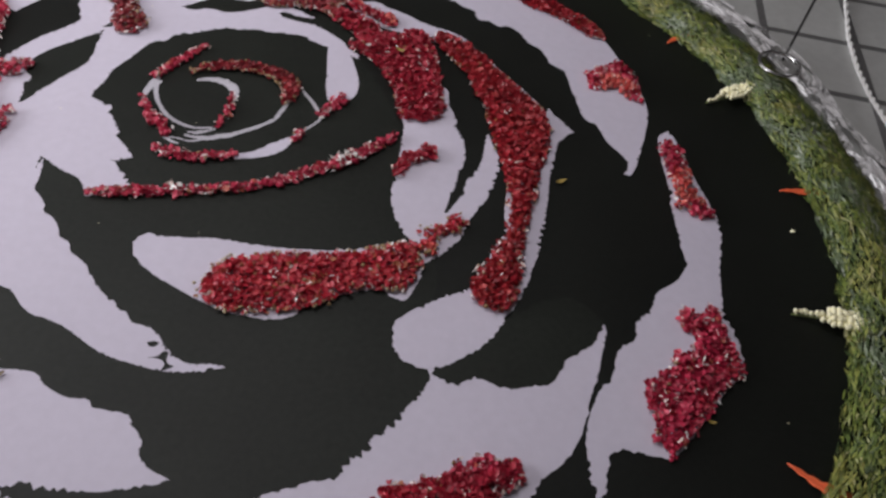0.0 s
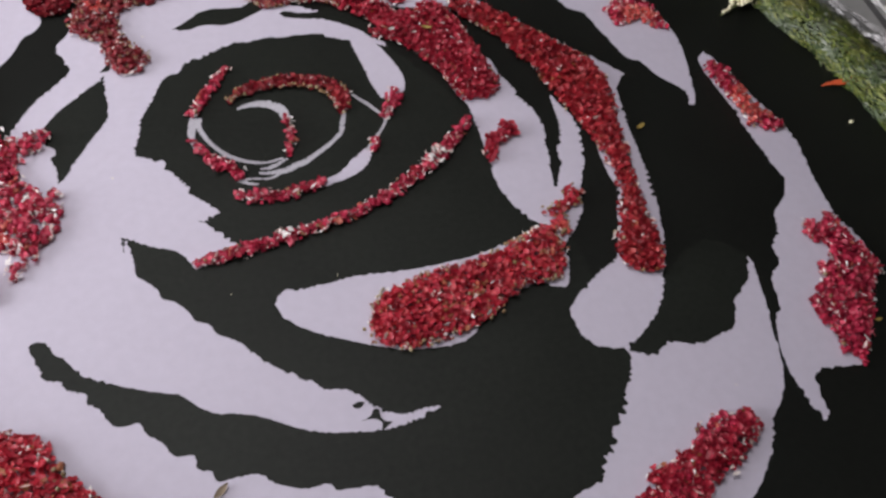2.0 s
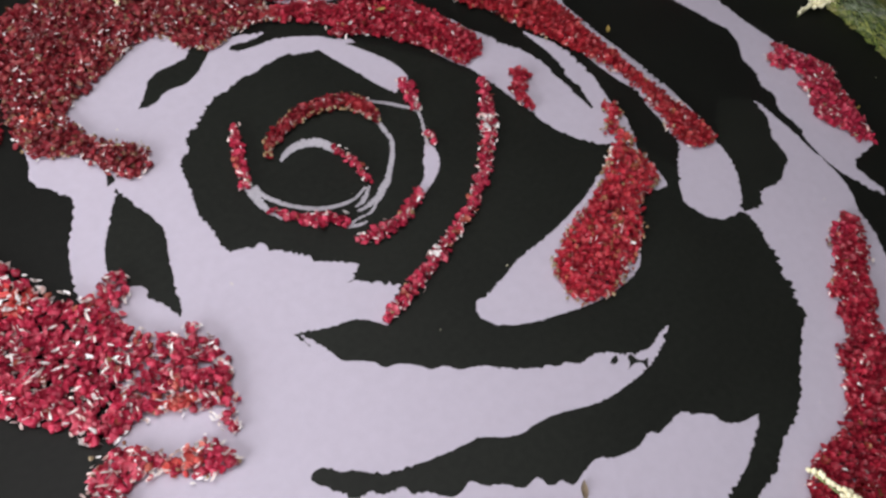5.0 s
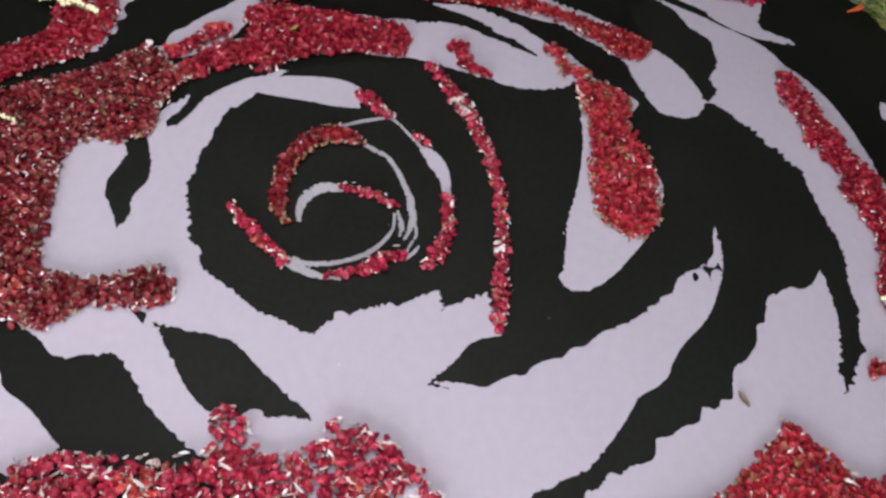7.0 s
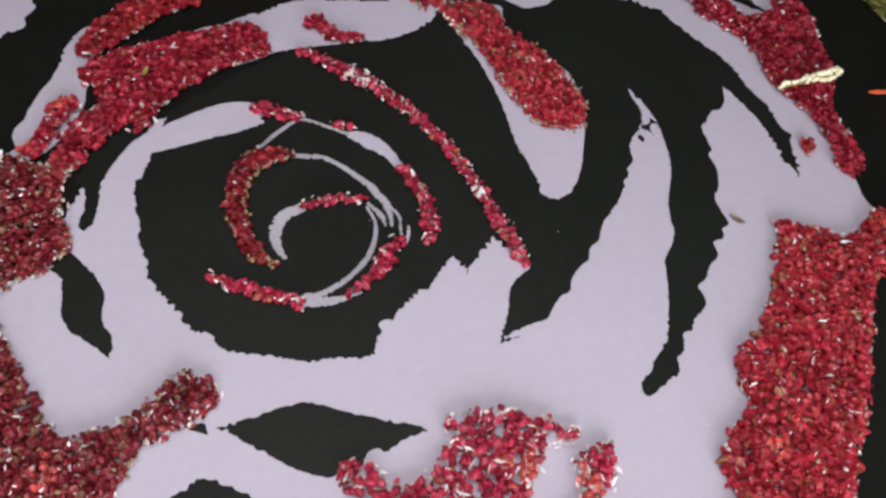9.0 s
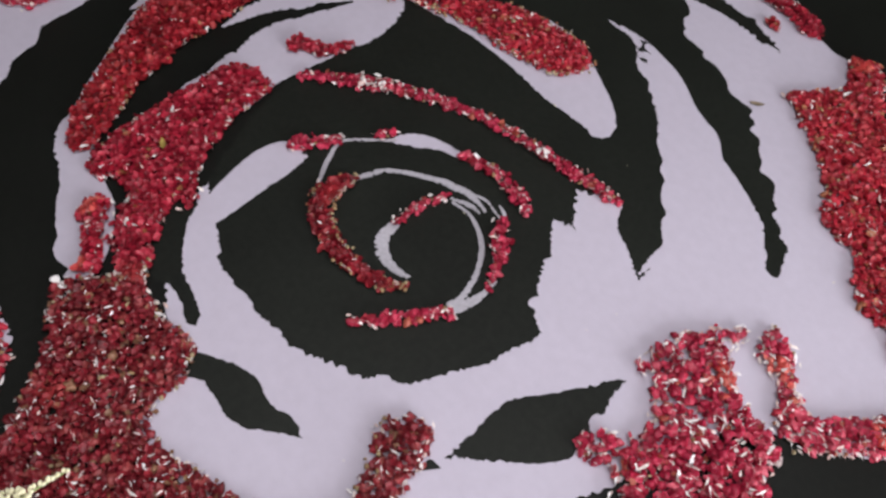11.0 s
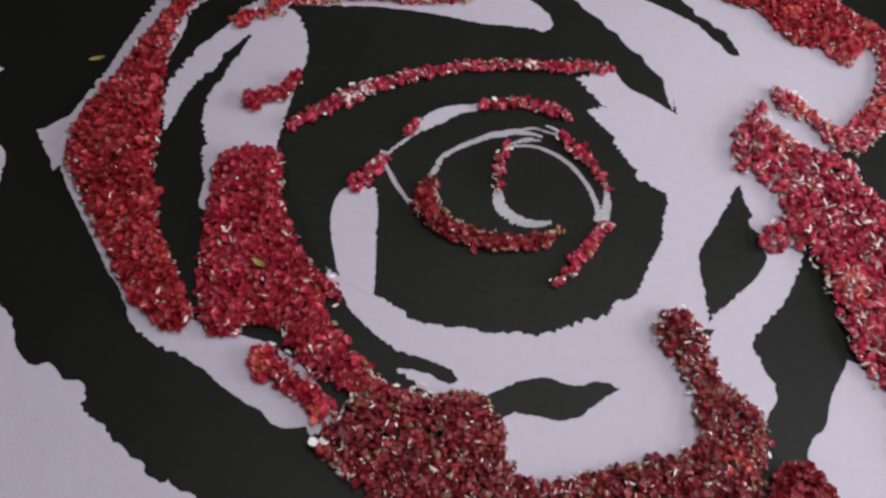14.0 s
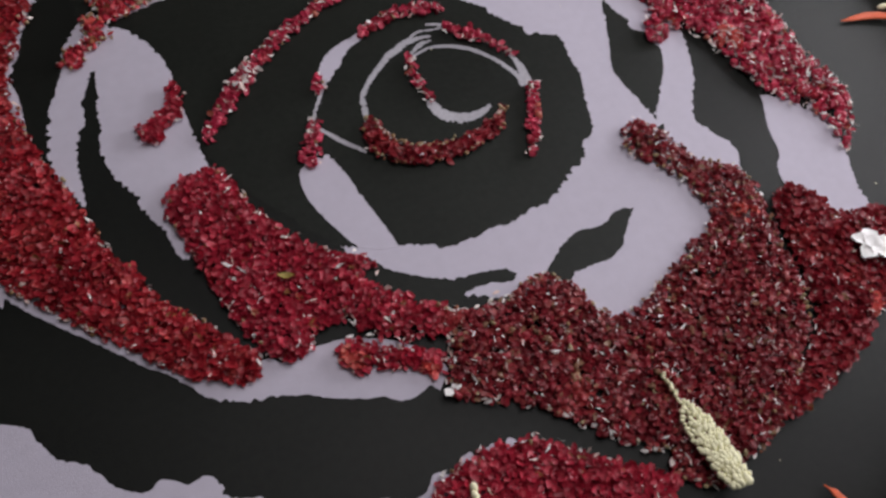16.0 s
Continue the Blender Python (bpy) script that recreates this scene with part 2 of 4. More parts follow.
def ribbon(points, steps=10):
    """The outline of a brushed line: x, y and full width at each point."""
    p = np.array(points, float)
    fine = np.linspace(0, len(p) - 1, steps * (len(p) - 1) + 1)
    path = []
    for s in fine:
        k = min(int(s), len(p) - 2)
        u = s - k
        a, b = p[k], p[k + 1]
        ta = (b - p[k - 1]) / 2 if k > 0 else b - a
        tb = (p[k + 2] - a) / 2 if k + 2 < len(p) else b - a
        path.append((2 * u**3 - 3 * u**2 + 1) * a + (u**3 - 2 * u**2 + u) * ta + (3 * u**2 - 2 * u**3) * b + (u**3 - u**2) * tb)
    path = np.array(path)
    ahead = np.gradient(path[:, :2], axis=0)
    side = np.stack([-ahead[:, 1], ahead[:, 0]], 1) / np.linalg.norm(ahead, axis=1, keepdims=True)
    half = np.maximum(path[:, 2:3], 0.003) / 2
    return np.concatenate([path[:, :2] + side * half, (path[:, :2] - side * half)[::-1]])


def inside(loop, xs, ys):
    """Which of the points lie inside the closed line."""
    hit = np.zeros(len(xs), bool)
    x1, y1 = loop[-1]
    for x2, y2 in loop:
        cross = (y1 > ys) != (y2 > ys)
        with np.errstate(divide="ignore", invalid="ignore"):
            hit ^= cross & (xs < (x2 - x1) * (ys - y1) / (y2 - y1 + 1e-12) + x1)
        x1, y1 = x2, y2
    return hit


# ---- the hall: floor, and unseen walls and ceiling added to close it ----
CENTRE, RING = Vector((-0.02, 1.9, 0)), 1.87


def bulge(a):
    """How far the hand-laid ring swells to the west and a little to the north."""
    return 0.125 * max(0.0, math.cos(a - radians(200))) + 0.055 * max(0.0, math.cos(a - radians(118))) ** 2


bm = bmesh.new()
box(bm, -6.2, 6.2, -4.3, 8.1, -0.12, -0.012)
floor = tagged(part("floor", bm, JOINT, None), "dark joints of the grey tiled hall floor", "floor", kind="structure")


def wall(name, x0, x1, y0, y1, z0=0.0, z1=3.6):
    bm = bmesh.new()
    box(bm, x0, x1, y0, y1, z0, z1)
    return tagged(part(name, bm, WALL, None), "unseen plain dim wall added to close the hall", "wall", kind="structure")


wall("wall_north", -6.2, 6.2, 8.1, 8.3)
wall("wall_south", -6.2, 6.2, -4.5, -4.3)
wall("wall_east", 6.2, 6.4, -4.3, 8.1)
bm = bmesh.new()
box(bm, -6.4, -6.2, -4.3, -1.1, 0, 3.6)
box(bm, -6.4, -6.2, 4.5, 8.1, 0, 3.6)
box(bm, -6.4, -6.2, -1.1, 4.5, 3.05, 3.6)
tagged(part("wall_west", bm, WALL, None), "unseen plain dim wall with a wide open doorway, added to close the hall", "wall", kind="structure")
bm = bmesh.new()
box(bm, -6.4, 6.4, -4.5, 8.3, 3.6, 3.75)
tagged(part("ceiling", bm, WALL, None), "unseen plain dim ceiling added to close the hall", "ceiling", kind="structure")

# ---- the rangoli ----
rangoli = tagged(new("rose_rangoli"), "large rose rangoli of black and pale lilac powder on the floor", "rangoli")
ring = [(CENTRE.x + (RING + 0.02 + bulge(a)) * math.cos(a), CENTRE.y + (RING + 0.02 + bulge(a)) * math.sin(a)) for a in np.linspace(0, 2 * math.pi, 160, endpoint=False)]
fill("black_ground", ring, 0.0, 0.010, DARK, rangoli, "round ground of matt black powder")
laid = [0]


# how deep, how fine and how even the teeth run along the edges of some areas
TEETH = {name: (0.0065, 3.0 + k, 55, 0.5) for k, name in enumerate(("sliver", "tongue", "strip", "west_petal", "crook", "rim", "leaf_large", "leaf_small"))}
TEETH |= {name: (0.0020, 9.0, 60, 0.6) for name in ("fleck", "notch")}
TEETH |= {name: (0.0060, 12.0, 70, 0.6) for name in ("ring", "wedge", "outer_north", "outer_north_tail", "outer_south")}
TEETH |= {name: (0.0098, 20.0 + k, 50, 0.9) for k, name in enumerate(("ring_south", "ring_east", "heart", "lobe", "drop"))}


def patch(tone, name, layer, points):
    """One laid area of powder; later layers lie over earlier ones."""
    laid[0] += 1
    loop = ragged(smooth_loop(points, 0.004), *TEETH.get(name, (0.011, laid[0], 36, 0.5)))
    top = 0.00025 * layer + 0.00002 * laid[0]
    return fill(("pale_" if tone == "pale" else "black_") + "powder_area", loop, top, 0.0006, PALE if tone == "pale" else DARK_LIT, rangoli)


def brushed(name, points):
    laid[0] += 1
    loop = ragged(ribbon(points, 20), 0.0052, laid[0], 85)
    return fill("pale_powder_line", loop, 0.00025 * 3 + 0.00002 * laid[0], 0.0006, THIN, rangoli, "thin greyish line of pale powder")


patch('pale', 'body_north', 1, [(0.053, 2.593), (-0.039, 2.698), (-0.240, 2.807), (-0.374, 2.851), (-0.436, 2.983), (-0.668, 2.921), (-0.859, 2.823), (-0.959, 2.833), (-0.998, 2.678), (-1.016, 2.632), (-1.008, 2.585), (-0.983, 2.538), (-0.968, 2.498), (-0.992, 2.447), (-1.035, 2.385), (-1.070, 2.325), (-1.097, 2.250), (-1.115, 2.180), (-1.132, 2.073), (-1.185, 1.824), (-1.018, 1.858), (-1.006, 1.711), (-0.721, 1.607), (-0.482, 1.705), (-0.359, 2.031), (0.071, 2.377)])
patch('pale', 'body_south', 1, [(-0.821, 2.176), (-1.120, 1.981), (-1.029, 1.892), (-1.180, 1.848), (-1.308, 1.760), (-1.437, 1.617), (-1.522, 1.444), (-1.478, 1.308), (-1.339, 1.155), (-1.022, 0.967), (-0.800, 0.860), (-0.640, 0.720), (-0.580, 0.660), (-0.528, 0.624), (-0.498, 0.632), (-0.459, 0.630), (-0.409, 0.618), (-0.340, 0.600), (-0.150, 0.590), (-0.060, 0.550), (0.100, 0.500), (0.250, 0.550), (0.303, 0.582), (0.351, 0.649), (0.611, 0.797), (0.695, 0.855), (0.734, 0.890), (0.800, 0.968), (0.834, 1.036), (0.875, 1.075), (0.912, 1.135), (0.936, 1.210), (0.950, 1.290), (0.970, 1.370), (0.982, 1.445), (0.990, 1.512), (0.981, 1.541), (0.818, 1.437), (0.697, 1.381), (0.525, 1.388), (-0.074, 1.661), (-0.412, 1.693), (-0.469, 1.739), (-0.549, 1.845)])
patch('dark', 'heart', 2, [(-0.561, 1.659), (-0.382, 1.713), (-0.002, 1.986), (0.284, 2.146), (0.259, 2.262), (0.172, 2.419), (0.088, 2.534), (0.018, 2.571), (-0.058, 2.594), (-0.135, 2.619), (-0.165, 2.637), (-0.215, 2.638), (-0.284, 2.624), (-0.341, 2.627), (-0.400, 2.609), (-0.448, 2.606), (-0.505, 2.575), (-0.560, 2.538), (-0.621, 2.505), (-0.628, 2.468), (-0.667, 2.450), (-0.692, 2.395), (-0.705, 2.348), (-0.720, 2.303), (-0.737, 2.255), (-0.740, 2.188), (-0.748, 2.150), (-0.745, 2.099), (-0.712, 2.083), (-0.664, 2.062), (-0.638, 2.012), (-0.604, 1.978), (-0.586, 1.935), (-0.543, 1.892), (-0.509, 1.855), (-0.533, 1.840), (-0.557, 1.829), (-0.528, 1.795), (-0.495, 1.772), (-0.460, 1.735)])
patch('dark', 'wedge', 2, [(-0.770, 1.799), (-0.755, 1.740), (-0.754, 1.791), (-0.732, 1.725), (-0.718, 1.659), (-0.692, 1.638), (-0.663, 1.607), (-0.652, 1.579), (-0.620, 1.567), (-0.584, 1.528), (-0.570, 1.505), (-0.535, 1.487), (-0.515, 1.456), (-0.488, 1.443), (-0.454, 1.419), (-0.440, 1.401), (-0.394, 1.355), (-0.368, 1.335), (-0.355, 1.326), (-0.335, 1.323), (-0.320, 1.302), (-0.289, 1.293), (-0.271, 1.271), (-0.244, 1.264), (-0.204, 1.256), (-0.147, 1.205), (-0.094, 1.179), (-0.002, 1.187), (0.018, 1.176), (-0.041, 1.152), (-0.179, 1.138), (-0.007, 1.073), (0.281, 1.099), (0.491, 1.269), (0.496, 1.557), (0.464, 1.744), (0.431, 1.930), (0.343, 2.002), (0.317, 2.090), (0.290, 2.158), (-0.105, 1.952), (-0.396, 1.745), (-0.567, 1.665), (-0.614, 1.726), (-0.694, 1.759)])
patch('dark', 'ring', 2, [(0.010, 1.179), (-0.089, 1.152), (-0.170, 1.146), (-0.241, 1.153), (-0.306, 1.166), (-0.433, 1.224), (-0.529, 1.245), (-0.568, 1.272), (-0.601, 1.299), (-0.691, 1.326), (-0.828, 1.383), (-0.864, 1.426), (-0.899, 1.454), (-0.922, 1.484), (-0.945, 1.490), (-0.959, 1.478), (-0.941, 1.436), (-0.918, 1.395), (-0.916, 1.380), (-0.884, 1.375), (-0.856, 1.346), (-0.817, 1.329), (-0.813, 1.307), (-0.790, 1.296), (-0.762, 1.257), (-0.736, 1.236), (-0.693, 1.240), (-0.673, 1.209), (-0.642, 1.188), (-0.610, 1.148), (-0.567, 1.142), (-0.561, 1.111), (-0.530, 1.100), (-0.518, 1.075), (-0.475, 1.079), (-0.426, 1.078), (-0.390, 1.053), (-0.341, 1.033), (-0.304, 1.031), (-0.278, 1.036), (-0.255, 1.017), (-0.172, 1.012), (-0.146, 0.985), (-0.114, 0.955), (-0.108, 0.925), (-0.078, 0.898), (-0.020, 0.876), (0.060, 1.020)])
patch('dark', 'ring_south', 2, [(-0.020, 0.876), (-0.055, 0.858), (-0.110, 0.840), (-0.176, 0.820), (-0.264, 0.809), (-0.335, 0.806), (-0.396, 0.797), (-0.370, 0.782), (-0.300, 0.766), (-0.240, 0.750), (-0.195, 0.760), (-0.108, 0.769), (-0.030, 0.793), (0.045, 0.805), (0.118, 0.830), (0.172, 0.866), (0.235, 0.897), (0.300, 0.930), (0.355, 0.950), (0.362, 0.985), (0.405, 1.030), (0.430, 1.085), (0.455, 1.110), (0.485, 1.165), (0.512, 1.215), (0.524, 1.272), (0.423, 1.354), (0.151, 1.226), (-0.050, 1.150), (-0.080, 0.950)])
patch('dark', 'ring_east', 2, [(0.524, 1.268), (0.595, 1.251), (0.632, 1.279), (0.654, 1.281), (0.742, 1.266), (0.795, 1.288), (0.848, 1.309), (0.878, 1.378), (0.900, 1.405), (0.952, 1.450), (0.970, 1.488), (0.981, 1.541), (0.867, 1.600), (0.565, 1.360)])
patch('dark', 'sliver', 2, [(0.065, 2.585), (0.030, 2.595), (-0.020, 2.650), (-0.082, 2.692), (-0.150, 2.720), (-0.220, 2.729), (-0.273, 2.737), (-0.292, 2.758), (-0.274, 2.769), (-0.222, 2.758), (-0.165, 2.759), (-0.127, 2.782), (-0.084, 2.771), (-0.023, 2.730), (0.010, 2.690), (0.055, 2.650)])
patch('dark', 'leaf_small', 2, [(-0.341, 2.800), (-0.396, 2.752), (-0.437, 2.723), (-0.490, 2.706), (-0.548, 2.711), (-0.610, 2.685), (-0.655, 2.691), (-0.618, 2.726), (-0.586, 2.760), (-0.570, 2.779), (-0.524, 2.799), (-0.482, 2.799), (-0.445, 2.803), (-0.425, 2.804), (-0.385, 2.835), (-0.330, 2.850)])
patch('dark', 'leaf_large', 2, [(-0.860, 2.465), (-0.852, 2.385), (-0.838, 2.318), (-0.836, 2.263), (-0.866, 2.198), (-0.904, 2.108), (-0.925, 2.052), (-0.947, 2.010), (-0.960, 2.077), (-0.975, 2.107), (-0.970, 2.148), (-0.996, 2.165), (-1.003, 2.205), (-1.011, 2.240), (-0.985, 2.300), (-0.952, 2.345), (-0.918, 2.388), (-0.885, 2.425)])
patch('dark', 'notch', 2, [(-0.847, 2.541), (-0.843, 2.512), (-0.848, 2.490), (-0.873, 2.484), (-0.859, 2.510)])
patch('pale', 'strip', 3, [(0.030, 2.565), (0.062, 2.500), (0.085, 2.445), (0.098, 2.388), (0.093, 2.325), (0.060, 2.300), (0.010, 2.292), (-0.012, 2.365), (-0.034, 2.470), (-0.050, 2.545), (-0.058, 2.595), (-0.010, 2.588)])
patch('pale', 'crook', 3, [(-0.061, 2.072), (-0.056, 2.030), (-0.085, 1.984), (-0.129, 1.953), (-0.206, 1.924), (-0.209, 1.941), (-0.152, 1.979), (-0.123, 2.015), (-0.090, 2.047)])
patch('pale', 'tongue', 3, [(0.402, 1.691), (0.168, 1.620), (-0.015, 1.596), (-0.146, 1.592), (-0.245, 1.577), (-0.309, 1.565), (-0.337, 1.574), (-0.367, 1.540), (-0.360, 1.502), (-0.310, 1.450), (-0.186, 1.394), (-0.089, 1.361), (0.005, 1.347), (0.094, 1.354), (0.140, 1.383), (0.159, 1.421), (0.290, 1.495), (0.350, 1.510), (0.385, 1.494), (0.422, 1.491), (0.443, 1.547), (0.453, 1.587)])
patch('pale', 'lobe', 3, [(0.270, 2.277), (0.260, 2.395), (0.396, 2.465), (0.414, 2.449), (0.425, 2.382), (0.448, 2.328), (0.461, 2.294), (0.465, 2.256), (0.492, 2.217), (0.508, 2.165), (0.516, 2.100), (0.500, 2.030), (0.500, 1.985), (0.487, 1.905), (0.478, 1.855), (0.456, 1.821), (0.502, 1.875), (0.532, 1.955), (0.540, 2.010), (0.565, 2.070), (0.575, 2.150), (0.582, 2.252), (0.610, 2.190), (0.630, 2.120), (0.625, 2.045), (0.610, 1.965), (0.583, 1.888), (0.560, 1.835), (0.545, 1.765), (0.496, 1.682), (0.455, 1.640), (0.418, 1.708), (0.378, 1.733), (0.350, 1.775), (0.322, 1.840), (0.308, 1.915), (0.311, 1.990), (0.305, 2.090), (0.298, 2.165), (0.290, 2.235)])
patch('pale', 'drop', 3, [(0.785, 2.450), (0.816, 2.410), (0.877, 2.345), (0.828, 2.292), (0.815, 2.200), (0.804, 2.080), (0.796, 1.920), (0.789, 1.795), (0.770, 1.690), (0.745, 1.590), (0.703, 1.492), (0.672, 1.414), (0.616, 1.350), (0.550, 1.300), (0.485, 1.284), (0.436, 1.307), (0.410, 1.360), (0.408, 1.414), (0.450, 1.462), (0.530, 1.523), (0.595, 1.568), (0.643, 1.697), (0.677, 1.807), (0.709, 1.947), (0.719, 2.072)])
patch('pale', 'rim', 3, [(0.868, 2.342), (0.825, 2.279), (0.782, 2.258), (0.797, 2.198), (0.782, 1.977), (0.776, 1.908), (0.732, 1.697), (0.671, 1.877), (0.673, 2.207), (0.588, 2.477), (0.438, 2.675), (0.339, 2.738), (0.272, 2.773), (0.213, 2.769), (0.127, 2.776), (0.010, 2.834), (-0.045, 2.907), (-0.012, 2.953), (0.005, 2.938), (0.037, 2.947), (0.064, 2.949), (0.087, 2.936), (0.109, 2.922), (0.142, 2.915), (0.181, 2.898), (0.214, 2.884), (0.244, 2.866), (0.273, 2.856), (0.313, 2.843), (0.363, 2.836), (0.370, 2.830), (0.421, 2.809), (0.457, 2.775), (0.500, 2.718), (0.540, 2.687), (0.585, 2.640), (0.637, 2.585), (0.690, 2.530), (0.733, 2.484), (0.775, 2.437)])
patch('pale', 'outer_east', 3, [(1.183, 2.392), (1.221, 2.440), (1.246, 2.392), (1.300, 2.200), (1.357, 2.027), (1.355, 1.903), (1.340, 1.783), (1.338, 1.640), (1.366, 1.558), (1.372, 1.450), (1.322, 1.390), (1.272, 1.312), (1.182, 1.182), (1.140, 1.147), (1.075, 1.151), (1.003, 1.143), (0.990, 1.085), (0.982, 1.015), (0.967, 1.012), (0.952, 1.055), (0.943, 1.110), (0.939, 1.185), (0.955, 1.258), (0.980, 1.325), (0.998, 1.336), (1.010, 1.382), (1.028, 1.455), (1.073, 1.500), (1.081, 1.552), (1.127, 1.615), (1.140, 1.670), (1.210, 1.742), (1.240, 1.812), (1.228, 1.885), (1.222, 1.960), (1.215, 2.040), (1.210, 2.140), (1.192, 2.250)])
patch('pale', 'outer_north', 3, [(1.079, 2.174), (1.056, 2.172), (1.070, 2.200), (1.067, 2.245), (0.998, 2.325), (0.970, 2.385), (0.960, 2.408), (0.922, 2.425), (0.902, 2.465), (0.885, 2.530), (0.863, 2.600), (0.833, 2.698), (0.778, 2.732), (0.766, 2.760), (0.735, 2.815), (0.690, 2.842), (0.668, 2.872), (0.645, 2.908), (0.612, 2.932), (0.588, 2.938), (0.566, 2.926), (0.540, 2.938), (0.517, 2.954), (0.485, 2.950), (0.467, 2.965), (0.459, 2.985), (0.465, 2.995), (0.431, 3.017), (0.397, 3.030), (0.374, 3.048), (0.351, 3.058), (0.319, 3.078), (0.298, 3.081), (0.273, 3.103), (0.247, 3.111), (0.225, 3.106), (0.228, 3.232), (0.463, 3.370), (0.632, 3.286), (0.785, 3.178), (0.920, 3.030), (0.990, 2.951), (1.057, 2.818), (1.120, 2.674), (1.148, 2.547), (1.145, 2.466), (1.119, 2.321)])
patch('pale', 'outer_north_tail', 3, [(0.234, 3.102), (0.203, 3.119), (0.179, 3.117), (0.158, 3.134), (0.145, 3.134), (0.129, 3.145), (0.094, 3.137), (0.065, 3.111), (0.035, 3.124), (-0.008, 3.099), (-0.029, 3.109), (-0.051, 3.103), (-0.110, 3.108), (-0.147, 3.156), (-0.041, 3.283), (-0.002, 3.261), (0.155, 3.254), (0.235, 3.230)])
patch('pale', 'outer_south', 3, [(0.798, 0.704), (0.743, 0.704), (0.715, 0.695), (0.706, 0.671), (0.633, 0.669), (0.592, 0.661), (0.524, 0.651), (0.490, 0.618), (0.468, 0.597), (0.386, 0.608), (0.342, 0.596), (0.309, 0.575), (0.301, 0.550), (0.332, 0.510), (0.400, 0.530), (0.420, 0.480), (0.500, 0.360), (0.600, 0.360), (0.658, 0.442), (0.718, 0.537), (0.748, 0.562), (0.787, 0.628)])
patch('pale', 'west_petal', 3, [(-1.200, 2.482), (-1.236, 2.502), (-1.278, 2.524), (-1.288, 2.575), (-1.342, 2.548), (-1.337, 2.620), (-1.331, 2.669), (-1.312, 2.733), (-1.275, 2.820), (-1.258, 2.895), (-1.180, 2.906), (-1.150, 2.875), (-1.132, 2.830), (-1.084, 2.770), (-1.093, 2.715), (-1.130, 2.670), (-1.145, 2.610), (-1.160, 2.568), (-1.185, 2.520)])
patch('dark', 'fleck', 4, [(-0.203, 1.218), (-0.186, 1.224), (-0.174, 1.221), (-0.184, 1.208), (-0.200, 1.209)])
patch('dark', 'fleck', 4, [(-0.153, 1.199), (-0.140, 1.199), (-0.140, 1.178), (-0.132, 1.167), (-0.114, 1.162), (-0.129, 1.151), (-0.142, 1.139), (-0.138, 1.156), (-0.139, 1.165), (-0.157, 1.176), (-0.186, 1.174), (-0.165, 1.182)])
brushed('curl', [(-0.448, 2.277, 0.010), (-0.404, 2.293, 0.019), (-0.357, 2.292, 0.029), (-0.319, 2.270, 0.030), (-0.302, 2.234, 0.026), (-0.299, 2.211, 0.014)])
brushed('ring_right', [(-0.096, 2.289, 0.007), (-0.115, 2.242, 0.011), (-0.126, 2.189, 0.013), (-0.137, 2.143, 0.012), (-0.183, 2.087, 0.013), (-0.224, 2.053, 0.016), (-0.255, 2.028, 0.019), (-0.290, 2.012, 0.022), (-0.311, 2.000, 0.020), (-0.354, 1.993, 0.011), (-0.395, 1.996, 0.005)])
brushed('lash_top', [(-0.084, 2.316, 0.008), (-0.029, 2.253, 0.013), (0.009, 2.187, 0.009), (-0.027, 2.116, 0.008), (-0.064, 2.057, 0.010)])
brushed('ring_low', [(-0.565, 2.242, 0.020), (-0.565, 2.208, 0.014), (-0.549, 2.166, 0.012), (-0.521, 2.119, 0.012), (-0.483, 2.078, 0.013), (-0.444, 2.054, 0.013), (-0.399, 2.039, 0.010), (-0.362, 2.037, 0.008), (-0.318, 2.050, 0.007)])
brushed('ring_low_outer', [(-0.578, 2.256, 0.018), (-0.582, 2.212, 0.028), (-0.586, 2.160, 0.016), (-0.572, 2.101, 0.006)])
brushed('lash', [(-0.306, 2.047, 0.008), (-0.331, 2.030, 0.010), (-0.358, 2.015, 0.009), (-0.387, 2.013, 0.004)])
brushed('lash', [(-0.321, 1.992, 0.008), (-0.361, 1.971, 0.007), (-0.402, 1.973, 0.006), (-0.430, 1.973, 0.007), (-0.451, 1.972, 0.009)])
brushed('lash', [(-0.449, 1.972, 0.010), (-0.422, 1.957, 0.009), (-0.394, 1.951, 0.005)])

# ---- heaps of petals ----
CUP = [(-0.34, -0.75), (0.0, -0.82), (0.34, -0.75), (-0.62, 0.05), (0.0, 0.0), (0.62, 0.05), (-0.30, 0.72), (0.0, 0.95), (0.30, 0.72)]
CUP_FACES = [(0, 1, 4, 3), (1, 2, 5, 4), (3, 4, 7, 6), (4, 5, 8, 7)]
cup = np.array([(x, y, 0.9 * x * x + 0.5 * y * y) for x, y in CUP])
SLIVER = np.array([(-0.95, -0.05, 0.0), (-0.25, -0.34, 0.06), (0.45, -0.26, 0.10), (0.95, 0.08, 0.0), (0.30, 0.34, 0.14), (-0.40, 0.27, 0.16)])
SLIVER_FACES = [(0, 1, 5), (1, 2, 4, 5), (2, 3, 4)]


